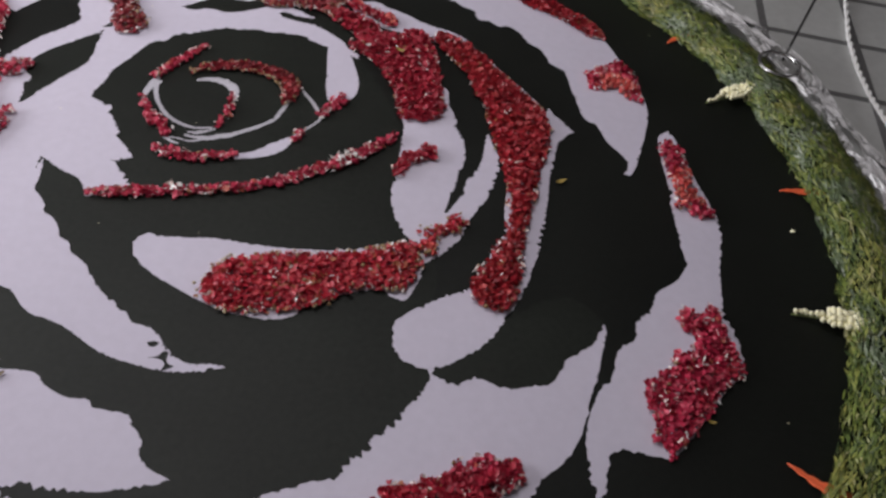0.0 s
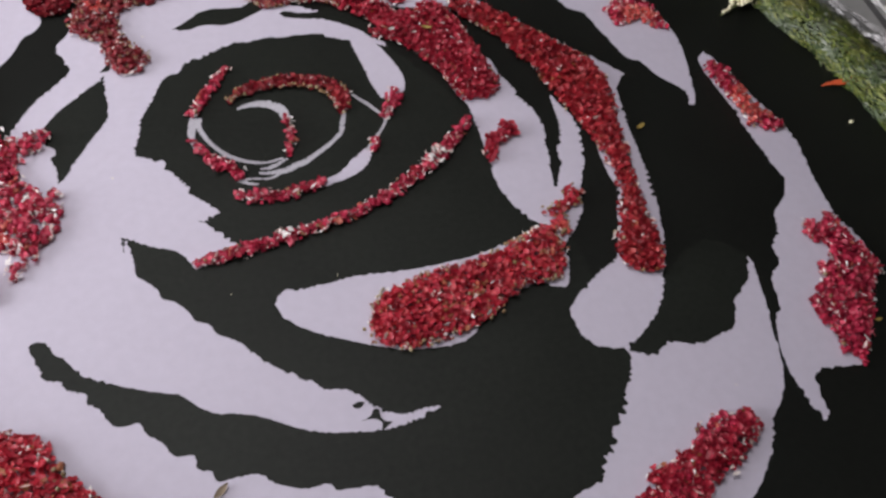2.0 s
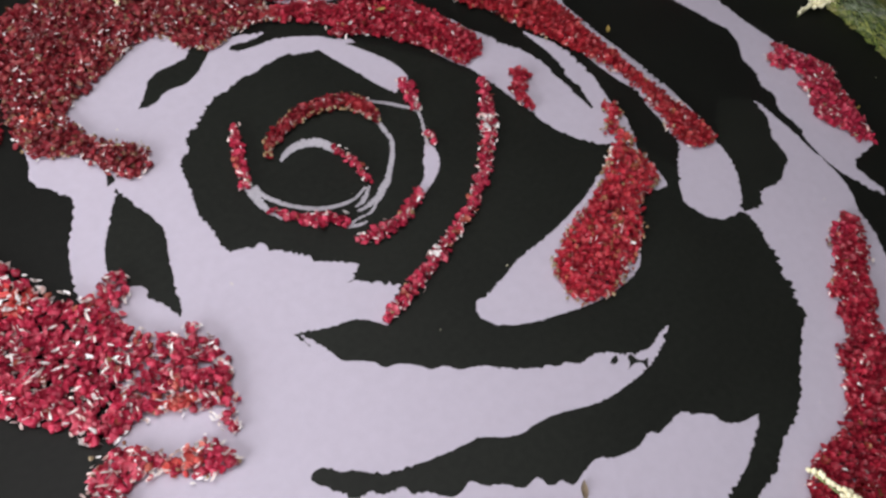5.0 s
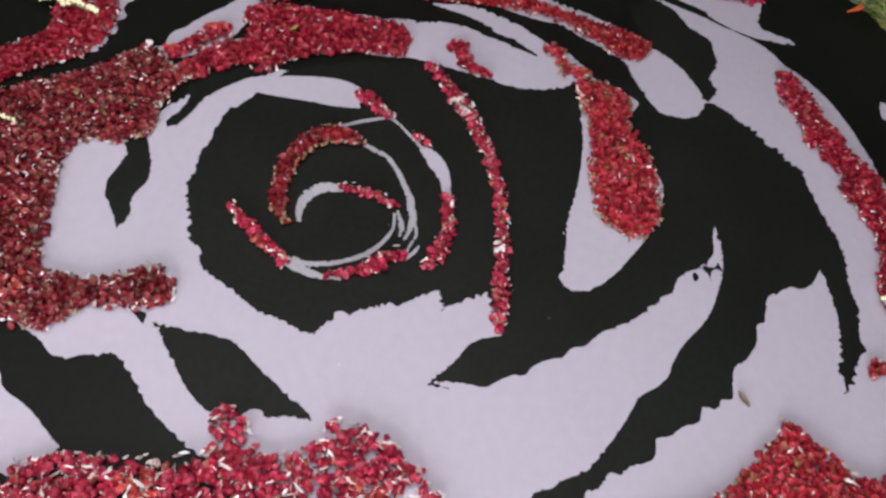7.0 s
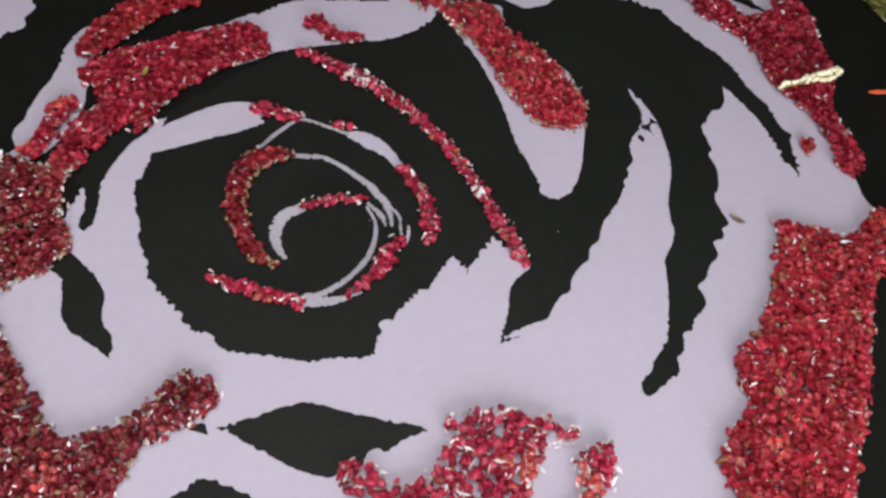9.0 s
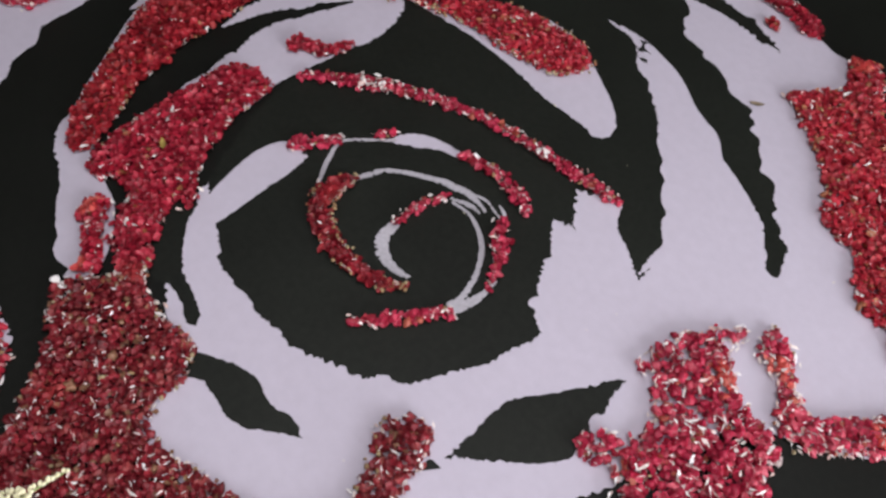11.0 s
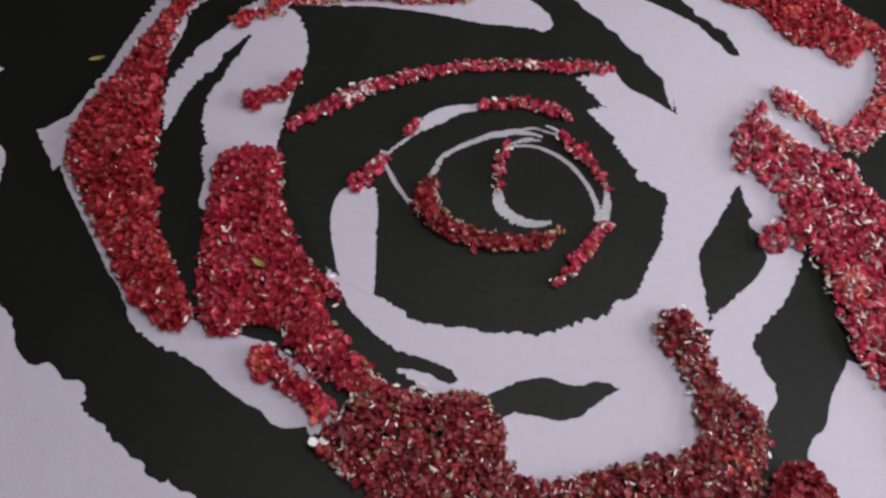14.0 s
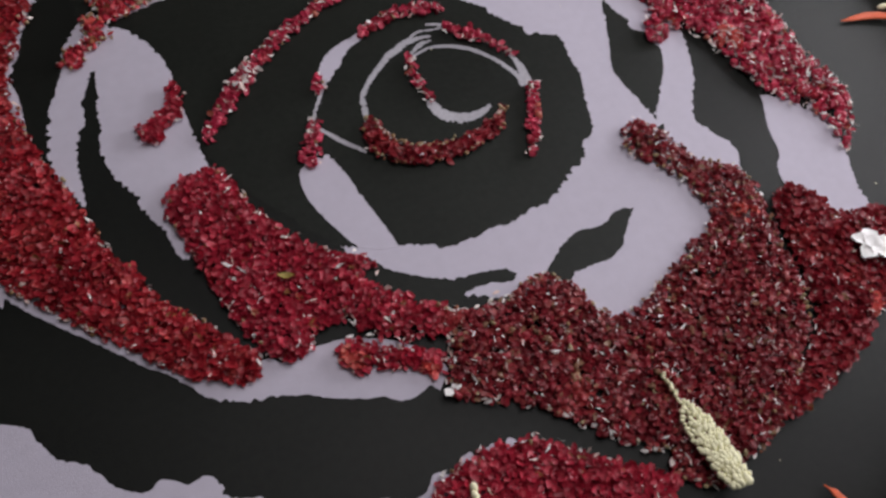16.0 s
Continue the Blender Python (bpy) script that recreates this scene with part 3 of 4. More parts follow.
def folded_petal(seed):
    """One or two crumpled petals folded along the middle, narrow at the foot and torn at the rim."""
    rng = np.random.default_rng(seed)
    verts, faces = [], []
    for leaf in range(1 + seed % 2):
        turn = np.array(Euler((rng.normal(0, 0.35), rng.normal(0.5, 0.3) * leaf, rng.uniform(0.6, 2.4) * leaf)).to_matrix())
        fold, curl, twist = rng.uniform(0.1, 0.75), rng.uniform(-0.15, 0.55), rng.normal(0, 0.35)
        base = len(verts)
        for v in (-1.0, -0.35, 0.35, 1.0):
            wide = (0.30, 0.72, 0.86, 0.42)[len(verts) // 3 % 4] * rng.uniform(0.8, 1.25)
            for u in (-1.0, 0.0, 1.0):
                q = np.array((u * wide + rng.normal(0, 0.08), v * 0.95 + rng.normal(0, 0.1), fold * abs(u) * wide + curl * v * v + twist * u * v * 0.5 + rng.normal(0, 0.09)))
                verts.append(turn @ q + (0, 0, 0.22 * leaf))
        for r in range(3):
            for c in range(2):
                k = base + 3 * r + c
                faces.append((k, k + 1, k + 4, k + 3))
    return np.array(verts), faces


def bud_shape(seed):
    """A half-closed flower head: a low uneven mound of folded petals with a hollow at its tip."""
    rng = np.random.default_rng(seed)
    around, verts, faces = 8, [(0.0, 0.0, 0.45 + 0.3 * rng.random())], []
    lobes, phase = rng.integers(2, 5), rng.uniform(0, 6.28)
    for r, (wide, z) in enumerate(((0.42, 0.80), (0.80, 0.60), (1.0, 0.10), (0.72, -0.42))):
        for k in range(around):
            u = 2 * math.pi * k / around + 0.3 * r
            w = wide * (1 + 0.30 * math.cos(lobes * u + phase + 0.9 * r)) * rng.uniform(0.80, 1.2)
            verts.append((w * math.cos(u), w * math.sin(u), z + rng.normal(0, 0.15)))
    for k in range(around):
        d = (k + 1) % around
        faces.append((0, 1 + k, 1 + d))
        for r in range(3):
            b = 1 + r * around
            faces.append((b + k, b + around + k, b + around + d, b + d))
    return np.array(verts), faces


BUDS = [bud_shape(900 + k) for k in range(8)]
FOLDED = [folded_petal(400 + k) for k in range(14)]


def shared_mesh(name, verts, faces, mat):
    me = bpy.data.meshes.new(name)
    me.from_pydata([tuple(q) for q in verts], [], faces)
    me.materials.append(mat)
    me.polygons.foreach_set("use_smooth", [True] * len(me.polygons))
    return me


singles = {mix: [shared_mesh("petal", v, f, mats[1]) for v, f in FOLDED] for mix, mats in PETALS.items()}
single_buds = {mix: [shared_mesh("flower_bud", v, f, mats[1]) for v, f in BUDS] for mix, mats in PETALS.items()}
HEAP_LABELS = {
    "crimson": "heap of crimson flower heads and petals with white flecks",
    "rose": "heap of smooth crimson rose petals lying close together",
    "scarlet": "heap of bright scarlet flower petals on the powder",
    "maroon": "heap of dark maroon petals lying close together",
    "mixed": "heap of red petals edged with greenish flower buds",
    "brown": "heap of dark red flower heads mixed with brownish green buds",
}
heap_count = [0]


def strew(loop, pitch, rng, loose=False):
    """Uneven spots within the outline, and how far each lies from its edge."""
    lo, hi = loop.min(0) - 0.01, loop.max(0) + 0.01
    gx, gy = np.meshgrid(np.arange(lo[0], hi[0], pitch), np.arange(lo[1], hi[1], pitch * 0.87))
    gx[1::2] += pitch / 2
    x = gx.ravel() + rng.uniform(-0.38, 0.38, gx.size) * pitch
    y = gy.ravel() + rng.uniform(-0.38, 0.38, gx.size) * pitch
    keep = inside(loop, x + rng.normal(0, 0.004, x.size), y + rng.normal(0, 0.004, x.size))
    x, y = x[keep], y[keep]
    edge = np.sqrt(((loop[None, ::3] - np.stack([x, y], 1)[:, None]) ** 2).sum(-1).min(1)) if len(x) else x
    gaps = np.array([noise.noise(Vector((a * 38, b * 38, 21.0))) for a, b in zip(x, y)])
    keep = (edge > 0.0045) | (rng.random(len(x)) < 0.35)
    keep &= gaps < (np.where(edge < 0.022, 0.13, 0.30) if loose else 0.5)
    return x[keep], y[keep], np.clip(edge[keep] / 0.03, 0.12, 1)


class Pile:
    """The pieces of one joined mesh."""

    def __init__(self):
        self.verts, self.faces = [], []

    def add(self, shape, faces, m):
        a, base = np.array(m), len(self.verts)
        self.verts += (shape @ a[:3, :3].T + a[:3, 3]).tolist()
        self.faces += [tuple(base + i for i in f) for f in faces]


def turned_at(x, y, z, rx, ry, rz, *size):
    return Matrix.Translation((x, y, z)) @ Euler((rx, ry, rz)).to_matrix().to_4x4() @ Matrix.Diagonal((*size, 1))


def heap(mix, name, height, loop):
    """A low heap: loose petals lying flat, flower heads among them, and over these a cover of crumpled petals;
    white petal feet, glints modelled as pale slivers and greenish buds show in clusters and along the edges."""
    heap_count[0] += 1
    rng = np.random.default_rng(heap_count[0])
    red, white, green, coral, alone = Pile(), Pile(), Pile(), Pile(), []
    soft, loose = mix in ("scarlet", "maroon", "rose"), name in LOOSE
    more = 1.7 if loose else 1.0
    heads = name in ("west_band", "prong")  # whole flower heads on a bed of white feet

    def cluster(x, y, fine, z):
        return noise.noise(Vector((x * fine, y * fine, z)))

    def near(spots, x, y):
        return any((x - a) ** 2 + (y - b) ** 2 < (r * rng.uniform(0.5, 1.15)) ** 2 for a, b, r in spots)

    for x, y, rise in zip(*strew(loop, 0.0135, rng, loose)):
        size = rng.uniform(0.0085, 0.0125)
        m = turned_at(x, y, 0.0075 + 0.003 * rng.random(), rng.normal(0, 0.3), rng.normal(0, 0.3), rng.uniform(0, 6.283), size, size * rng.uniform(0.9, 1.3), size)
        if rng.random() < (0.75 if heads else UNDER[mix] * more * (1.6 if rise < 0.4 else 0.7)):
            white.add(cup * (rng.uniform(0.35, 0.75), rng.uniform(0.6, 0.95), 1.3), CUP_FACES, m)
        else:
            red.add(cup, CUP_FACES, m)
    if not soft:
        for x, y, rise in zip(*strew(loop, 0.021, rng, loose)):
            size = rng.uniform(0.0088, 0.0130) if heads else rng.uniform(0.0075, 0.0115)
            z = 0.0085 + 0.5 * rise * height * 0.001 * rng.uniform(0.3, 1.2)
            m = turned_at(x, y, z, rng.normal(0, 0.5), rng.normal(0, 0.5), rng.uniform(0, 6.283), size * rng.uniform(0.8, 1.2), size * rng.uniform(0.8, 1.3), size * rng.uniform(0.7, 1.2))
            if near(CORAL_SPOTS, x, y):
                coral.add(*BUDS[rng.integers(len(BUDS))], m)
            else:
                alone.append((1, m))
    for pitch, lift in ((0.0135, 0.5), (0.0132, 0.85)) if soft else ((0.0142, 0.7),):
        for x, y, rise in zip(*strew(loop, pitch, rng, loose)):
            size = rng.uniform(0.0065, 0.0112) if soft else rng.uniform(0.0068, 0.0118)
            z = 0.0105 + lift * rise * height * 0.001 * rng.uniform(0.55, 1.15)
            tilt = 0.42 if soft else 0.52
            size *= 0.85 if mix == "brown" else 1.0
            m = turned_at(x, y, z, rng.normal(0.15, tilt), rng.normal(0, tilt), rng.uniform(0, 6.283), size * rng.uniform(0.7, 1.15), size * rng.uniform(0.8, 1.25), size)
            edge = rise < 0.42
            if heads and rng.random() < 0.28:
                continue
            pale = cluster(x, y, 17, 3.0)
            if pale > 0.16 - (0.22 if edge else 0.0) and rng.random() < WHITES[mix] * more * (1.5 if edge else 1.0):
                foot = rng.uniform(0.45, 0.85) if mix == "brown" else rng.uniform(0.55, 1.15)
                white.add((SLIVER + rng.normal(0, 0.12, SLIVER.shape)) * (rng.uniform(0.6, 1.0) * foot, rng.uniform(0.6, 1.3) * foot, foot) + (0, -0.6, 0.30), SLIVER_FACES, m)
            if GREENS[mix] and cluster(x, y, 11, 8.0) > 0.12 - (0.20 if edge else 0.0) and rng.random() < GREENS[mix] * (9.0 if edge else 1.0):
                size = rng.uniform(0.0042, 0.0074)
                v, f = BUDS[rng.integers(len(BUDS))]
                green.add(v, f, turned_at(x, y, z + 0.003, rng.normal(0, 0.9), rng.normal(0, 0.9), rng.uniform(0, 6.283), size * 0.7, size * 0.7, size * rng.uniform(1.1, 1.7)))
                continue
            if near(CORAL_SPOTS, x, y):
                coral.add(*FOLDED[rng.integers(len(FOLDED))], m)
                continue
            if lift > 0.6:
                alone.append((0, m))
            else:
                red.add(*FOLDED[rng.integers(len(FOLDED))], m)
    # pale slivers on top: glints on the petals as solid pieces, besides white feet
    for x, y, rise in zip(*strew(loop, 0.02, rng, loose)):
        if rng.random() < FLECKS[mix] * (2.6 if heads else 1.0) * (2.2 if rise < 0.4 else 1.0) * (1.8 if cluster(x, y, 17, 3.0) > 0.1 else 0.5):
            long = rng.uniform(0.0045, 0.0095) if mix == "brown" else rng.uniform(0.0080, 0.0155) if heads else rng.uniform(0.0055, 0.0135)
            z = 0.014 + 0.85 * rise * height * 0.001
            white.add((SLIVER + rng.normal(0, 0.12, SLIVER.shape)) * (rng.uniform(0.8, 1.4), rng.uniform(0.40, 1.0), 1), SLIVER_FACES, turned_at(x, y, z, rng.normal(0.5, 0.5), rng.normal(0, 0.4), rng.uniform(0, 6.283), long, long, long))
    # thick clusters of white petal feet
    for a, b, r in WHITE_SPOTS:
        if inside(loop, np.array([a]), np.array([b]))[0]:
            for k in range(int(r / 0.0030)):
                x, y = rng.normal(a, 0.55 * r), rng.normal(b, 0.40 * r)
                long = rng.uniform(0.0075, 0.0140)
                white.add((SLIVER + rng.normal(0, 0.12, SLIVER.shape)) * (1.1, 1.4, 1), SLIVER_FACES, turned_at(x, y, 0.023, rng.normal(0.2, 0.4), rng.normal(0, 0.3), rng.uniform(0, 6.283), long, long, long))
    # beads and white petal feet along the outline
    trim, feet = TRIM.get(name, 0.0), FEET.get(name, 0.55 if loose else 0.22)
    for k in range(len(loop)):
        a, b = loop[k - 1], loop[k]
        side = np.array((a[1] - b[1], b[0] - a[0])) / (np.linalg.norm(b - a) + 1e-9)
        if rng.random() > np.linalg.norm(b - a) / 0.0075:
            continue
        x, y = b + side * rng.normal(0, 0.006)
        clump = 0.5 + 1.4 * cluster(x, y, 14, 6.0)
        z = 0.012 + 0.006 * rng.random()
        if rng.random() < trim * max(0.35, clump + 0.3):
            size = rng.uniform(0.0040, 0.0068)
            green.add(*BUDS[rng.integers(len(BUDS))], turned_at(x, y, z, rng.normal(0, 0.8), rng.normal(0, 0.8), rng.uniform(0, 6.283), size * 0.8, size * 0.8, size * rng.uniform(1.0, 1.5)))
        if rng.random() < feet * clump:
            long = rng.uniform(0.0060, 0.0120)
            white.add((SLIVER + rng.normal(0, 0.10, SLIVER.shape)) * (1.1, 1.1, 1), SLIVER_FACES, turned_at(x, y, z, rng.normal(0.3, 0.5), rng.normal(0, 0.4), math.atan2(b[1] - a[1], b[0] - a[0]) + rng.normal(0, 0.6), long, long, long))
    rng.shuffle(alone)
    kinds = (FOLDED, BUDS)
    for kind, m in alone[SINGLE:]:
        red.add(*kinds[kind][rng.integers(len(kinds[kind]))], m)
    ob = mesh_object("petal_heap", red.verts, red.faces, PETALS[mix][0], smooth=True)
    tagged(ob, HEAP_LABELS[mix], "petals", "red petal heaps", "stuff")
    if white.faces:
        tagged(mesh_object("white_feet_and_glints", white.verts, white.faces, FLECK, ob), "white petal undersides, and glints on petals modelled as pale slivers")
    if green.faces:
        tagged(mesh_object("greenish_buds", green.verts, green.faces, BUD_GREEN, ob, True), "small greenish flower buds")
    if coral.faces:
        tagged(mesh_object("coral_petals", coral.verts, coral.faces, CORAL, ob, True), "bright coral red petals among the darker ones")
    for kind, m in alone[:SINGLE]:
        pool = (singles[mix], single_buds[mix])[kind]
        p = new(("petal", "flower_bud")[kind], pool[rng.integers(len(pool))])
        p.parent, p.matrix_basis = ob, Matrix(m)
    return ob


FLECKS = {"crimson": 0.22, "rose": 0.10, "scarlet": 0.06, "maroon": 0.08, "mixed": 0.12, "brown": 0.34}
UNDER = {"crimson": 0.26, "rose": 0.10, "scarlet": 0.08, "maroon": 0.10, "mixed": 0.20, "brown": 0.22}
WHITES = {"crimson": 0.44, "rose": 0.18, "scarlet": 0.10, "maroon": 0.16, "mixed": 0.24, "brown": 0.30}
GREENS = {"crimson": 0.008, "rose": 0.003, "scarlet": 0.0, "maroon": 0.0, "mixed": 0.022, "brown": 0.040}
# how thickly greenish beads and white petal feet line the outlines of some heaps
TRIM = {"tongue_heap": 0.45, "link": 0.4, "crescent": 0.60, "north_mass": 0.10, "long_band": 0.08, "long_line": 0.08, "prong": 0.1}
FEET = {"tongue_heap": 0.75, "long_line": 0.45, "long_band": 0.30, "crescent": 0.25, "north_mass": 0.5, "north_tail": 0.6, "upper_lobe": 0.3, "prong": 1.1, "west_band": 0.9, "south_band": 0.3, "outer_line": 0.4}
# where white petal feet and where bright coral petals lie thickest: x, y, radius
WHITE_SPOTS = [(0.125, 2.004, 0.040), (0.150, 2.020, 0.025), (0.227, 2.126, 0.020), (-0.325, 1.744, 0.022)]
CORAL_SPOTS = [(-0.590, 0.640, 0.040), (-1.090, 1.815, 0.050), (-1.135, 1.695, 0.045), (-1.390, 1.595, 0.045), (1.230, 2.130, 0.090), (1.262, 2.175, 0.060), (-1.127, 1.232, 0.035), (0.137, 2.832, 0.030), (-0.012, 2.916, 0.030), (-1.060, 3.149, 0.030), (-1.222, 2.276, 0.045), (1.030, 2.640, 0.085), (0.458, 1.689, 0.030), (-0.900, 2.810, 0.035)]
LOOSE = {"west_band", "outer_line_end", "south_line"}
SINGLE = 130
heap('rose', 'upper_lobe', 18, area([(0.410, 2.332), (0.368, 2.268), (0.281, 2.245), (0.247, 2.323), (0.220, 2.407), (0.168, 2.485), (0.121, 2.544), (0.078, 2.574), (0.019, 2.611), (0.019, 2.635), (0.056, 2.647), (0.012, 2.698), (-0.055, 2.749), (-0.103, 2.800), (-0.087, 2.843), (-0.026, 2.832), (0.037, 2.810), (0.091, 2.773), (0.108, 2.736), (0.182, 2.737), (0.234, 2.784), (0.278, 2.774), (0.318, 2.722), (0.351, 2.610), (0.379, 2.505), (0.392, 2.424)]))
heap('rose', 'small_branch', 15, area([(0.166, 2.799), (0.126, 2.783), (0.095, 2.814), (0.046, 2.837), (-0.016, 2.861), (-0.046, 2.894), (-0.034, 2.922), (-0.010, 2.919), (0.029, 2.886), (0.065, 2.876), (0.103, 2.861), (0.138, 2.861), (0.160, 2.831)]))
heap('scarlet', 'long_band', 18, area([(0.319, 2.777), (0.350, 2.799), (0.416, 2.770), (0.472, 2.734), (0.537, 2.669), (0.624, 2.574), (0.699, 2.488), (0.767, 2.413), (0.791, 2.313), (0.785, 2.202), (0.764, 2.082), (0.756, 1.955), (0.741, 1.842), (0.728, 1.647), (0.731, 1.740), (0.736, 1.655), (0.727, 1.573), (0.700, 1.515), (0.633, 1.512), (0.598, 1.575), (0.634, 1.655), (0.681, 1.784), (0.596, 1.624), (0.650, 1.709), (0.678, 1.786), (0.688, 1.902), (0.661, 2.048), (0.617, 2.182), (0.575, 2.324), (0.547, 2.407), (0.512, 2.469), (0.481, 2.546), (0.427, 2.616), (0.378, 2.671), (0.328, 2.737)]))
heap('mixed', 'tongue_heap', 16, area([(-0.133, 1.394), (-0.123, 1.456), (-0.101, 1.509), (-0.052, 1.535), (0.035, 1.570), (0.144, 1.591), (0.268, 1.630), (0.360, 1.674), (0.415, 1.698), (0.440, 1.648), (0.434, 1.581), (0.411, 1.524), (0.374, 1.506), (0.295, 1.502), (0.239, 1.466), (0.188, 1.415), (0.118, 1.385), (0.017, 1.363), (-0.048, 1.349)]))
heap('mixed', 'link', 13, area([(0.524, 1.838), (0.555, 1.823), (0.533, 1.775), (0.490, 1.757), (0.475, 1.734), (0.482, 1.687), (0.457, 1.660), (0.428, 1.680), (0.440, 1.735), (0.425, 1.745), (0.486, 1.790), (0.500, 1.825)]))
heap('rose', 'star', 13, area([(0.418, 2.127), (0.375, 2.130), (0.352, 2.092), (0.314, 2.075), (0.304, 1.971), (0.328, 1.974), (0.341, 2.026), (0.416, 2.087)]))
heap('rose', 'outer_line', 17, area([(0.763, 1.073), (0.783, 1.019), (0.660, 0.926), (0.607, 0.903), (0.556, 0.841), (0.506, 0.820), (0.467, 0.788), (0.434, 0.755), (0.404, 0.712), (0.354, 0.703), (0.294, 0.686), (0.278, 0.671), (0.271, 0.635), (0.288, 0.577), (0.332, 0.530), (0.395, 0.542), (0.410, 0.500), (0.330, 0.440), (0.170, 0.455), (0.010, 0.488), (-0.061, 0.514), (-0.151, 0.566), (-0.208, 0.574), (-0.299, 0.569), (-0.341, 0.571), (-0.403, 0.594), (-0.419, 0.637), (-0.386, 0.656), (-0.369, 0.678), (-0.309, 0.632), (-0.261, 0.651), (-0.203, 0.648), (-0.141, 0.670), (-0.085, 0.697), (-0.037, 0.715), (0.030, 0.716), (0.098, 0.710), (0.148, 0.718), (0.207, 0.752), (0.260, 0.788), (0.301, 0.827), (0.352, 0.828), (0.405, 0.857), (0.406, 0.899), (0.455, 0.897), (0.466, 0.944), (0.523, 0.960), (0.602, 1.000)]))
heap('crimson', 'outer_line_end', 15, area([(0.626, 1.047), (0.664, 1.056), (0.694, 1.066), (0.725, 1.059), (0.760, 1.049), (0.776, 1.033), (0.760, 1.015), (0.723, 0.986), (0.685, 0.984), (0.644, 0.980), (0.627, 0.935), (0.594, 0.916), (0.562, 0.873), (0.535, 0.844), (0.474, 0.853), (0.437, 0.866), (0.425, 0.887), (0.455, 0.914), (0.466, 0.932), (0.494, 0.930), (0.523, 0.948), (0.566, 0.953), (0.581, 0.982), (0.610, 1.007)]))
heap('scarlet', 'south_line', 14, area([(0.717, 0.575), (0.734, 0.530), (0.709, 0.483), (0.674, 0.446), (0.600, 0.360), (0.550, 0.380), (0.600, 0.450), (0.616, 0.505), (0.637, 0.541), (0.672, 0.575)]))
heap('scarlet', 'dot', 12, area([(-0.301, 0.744), (-0.271, 0.724), (-0.271, 0.705), (-0.310, 0.710), (-0.326, 0.734)]))
heap('crimson', 'east_heap', 18, area([(1.197, 1.615), (1.240, 1.634), (1.254, 1.607), (1.291, 1.656), (1.321, 1.621), (1.329, 1.543), (1.349, 1.509), (1.370, 1.448), (1.320, 1.393), (1.273, 1.315), (1.232, 1.265), (1.181, 1.184), (1.143, 1.138), (1.138, 1.175), (1.103, 1.184), (1.113, 1.242), (1.094, 1.322), (1.119, 1.379), (1.168, 1.416), (1.178, 1.455), (1.227, 1.484), (1.240, 1.544), (1.202, 1.565)]))
heap('crimson', 'east_strip', 15, area([(1.177, 2.347), (1.209, 2.377), (1.247, 2.344), (1.270, 2.253), (1.283, 2.171), (1.305, 2.095), (1.347, 2.040), (1.316, 2.012), (1.272, 2.034), (1.216, 2.029), (1.231, 2.103), (1.216, 2.168), (1.201, 2.249)]))
heap('crimson', 'north_knot', 15, area([(0.922, 2.695), (0.977, 2.747), (1.033, 2.809), (1.077, 2.784), (1.108, 2.693), (1.136, 2.578), (1.072, 2.588), (1.031, 2.636), (0.966, 2.607), (0.923, 2.623)]))
heap('scarlet', 'north_line', 15, area([(0.592, 3.161), (0.723, 3.202), (0.823, 3.125), (0.943, 3.037), (0.995, 2.952), (0.920, 2.958), (0.825, 3.034), (0.729, 3.075)]))
heap('brown', 'north_mass', 20, area([(-0.073, 2.788), (-0.076, 2.847), (-0.032, 2.953), (-0.062, 2.998), (-0.134, 3.036), (-0.218, 3.090), (-0.292, 3.166), (-0.340, 3.208), (-0.379, 3.240), (-0.415, 3.246), (-0.389, 3.298), (-0.476, 3.360), (-0.534, 3.338), (-0.604, 3.321), (-0.692, 3.283), (-0.813, 3.183), (-0.902, 3.097), (-0.948, 2.929), (-0.971, 2.810), (-0.983, 2.742), (-0.980, 2.681), (-0.893, 2.623), (-0.850, 2.522), (-0.803, 2.452), (-0.749, 2.478), (-0.729, 2.548), (-0.792, 2.617), (-0.821, 2.682), (-0.828, 2.783), (-0.735, 2.843), (-0.644, 2.884), (-0.558, 2.923), (-0.469, 2.945), (-0.427, 2.913), (-0.405, 2.843), (-0.332, 2.782), (-0.247, 2.808), (-0.147, 2.808)]))
heap('maroon', 'north_west', 18, area([(-1.025, 2.786), (-1.104, 2.790), (-1.157, 2.890), (-1.283, 2.917), (-1.312, 2.954), (-1.233, 3.091), (-1.068, 3.159), (-0.971, 3.214), (-0.834, 3.263), (-0.704, 3.288), (-0.669, 3.261), (-0.823, 3.187), (-0.921, 3.104), (-0.964, 2.943)]))
heap('crimson', 'west_band', 20, area([(-0.940, 1.810), (-0.974, 1.738), (-1.015, 1.678), (-1.041, 1.674), (-1.034, 1.754), (-1.071, 1.787), (-1.116, 1.812), (-1.176, 1.823), (-1.269, 1.848), (-1.288, 1.914), (-1.358, 1.983), (-1.393, 2.105), (-1.426, 2.220), (-1.412, 2.317), (-1.427, 2.437), (-1.441, 2.553), (-1.381, 2.660), (-1.309, 2.746), (-1.309, 2.696), (-1.327, 2.621), (-1.260, 2.526), (-1.211, 2.456), (-1.172, 2.310), (-1.111, 2.222), (-1.182, 2.283), (-1.134, 2.212), (-1.076, 2.184), (-1.010, 2.229), (-0.989, 2.179), (-1.064, 2.081), (-1.013, 1.992), (-0.934, 1.958)]))
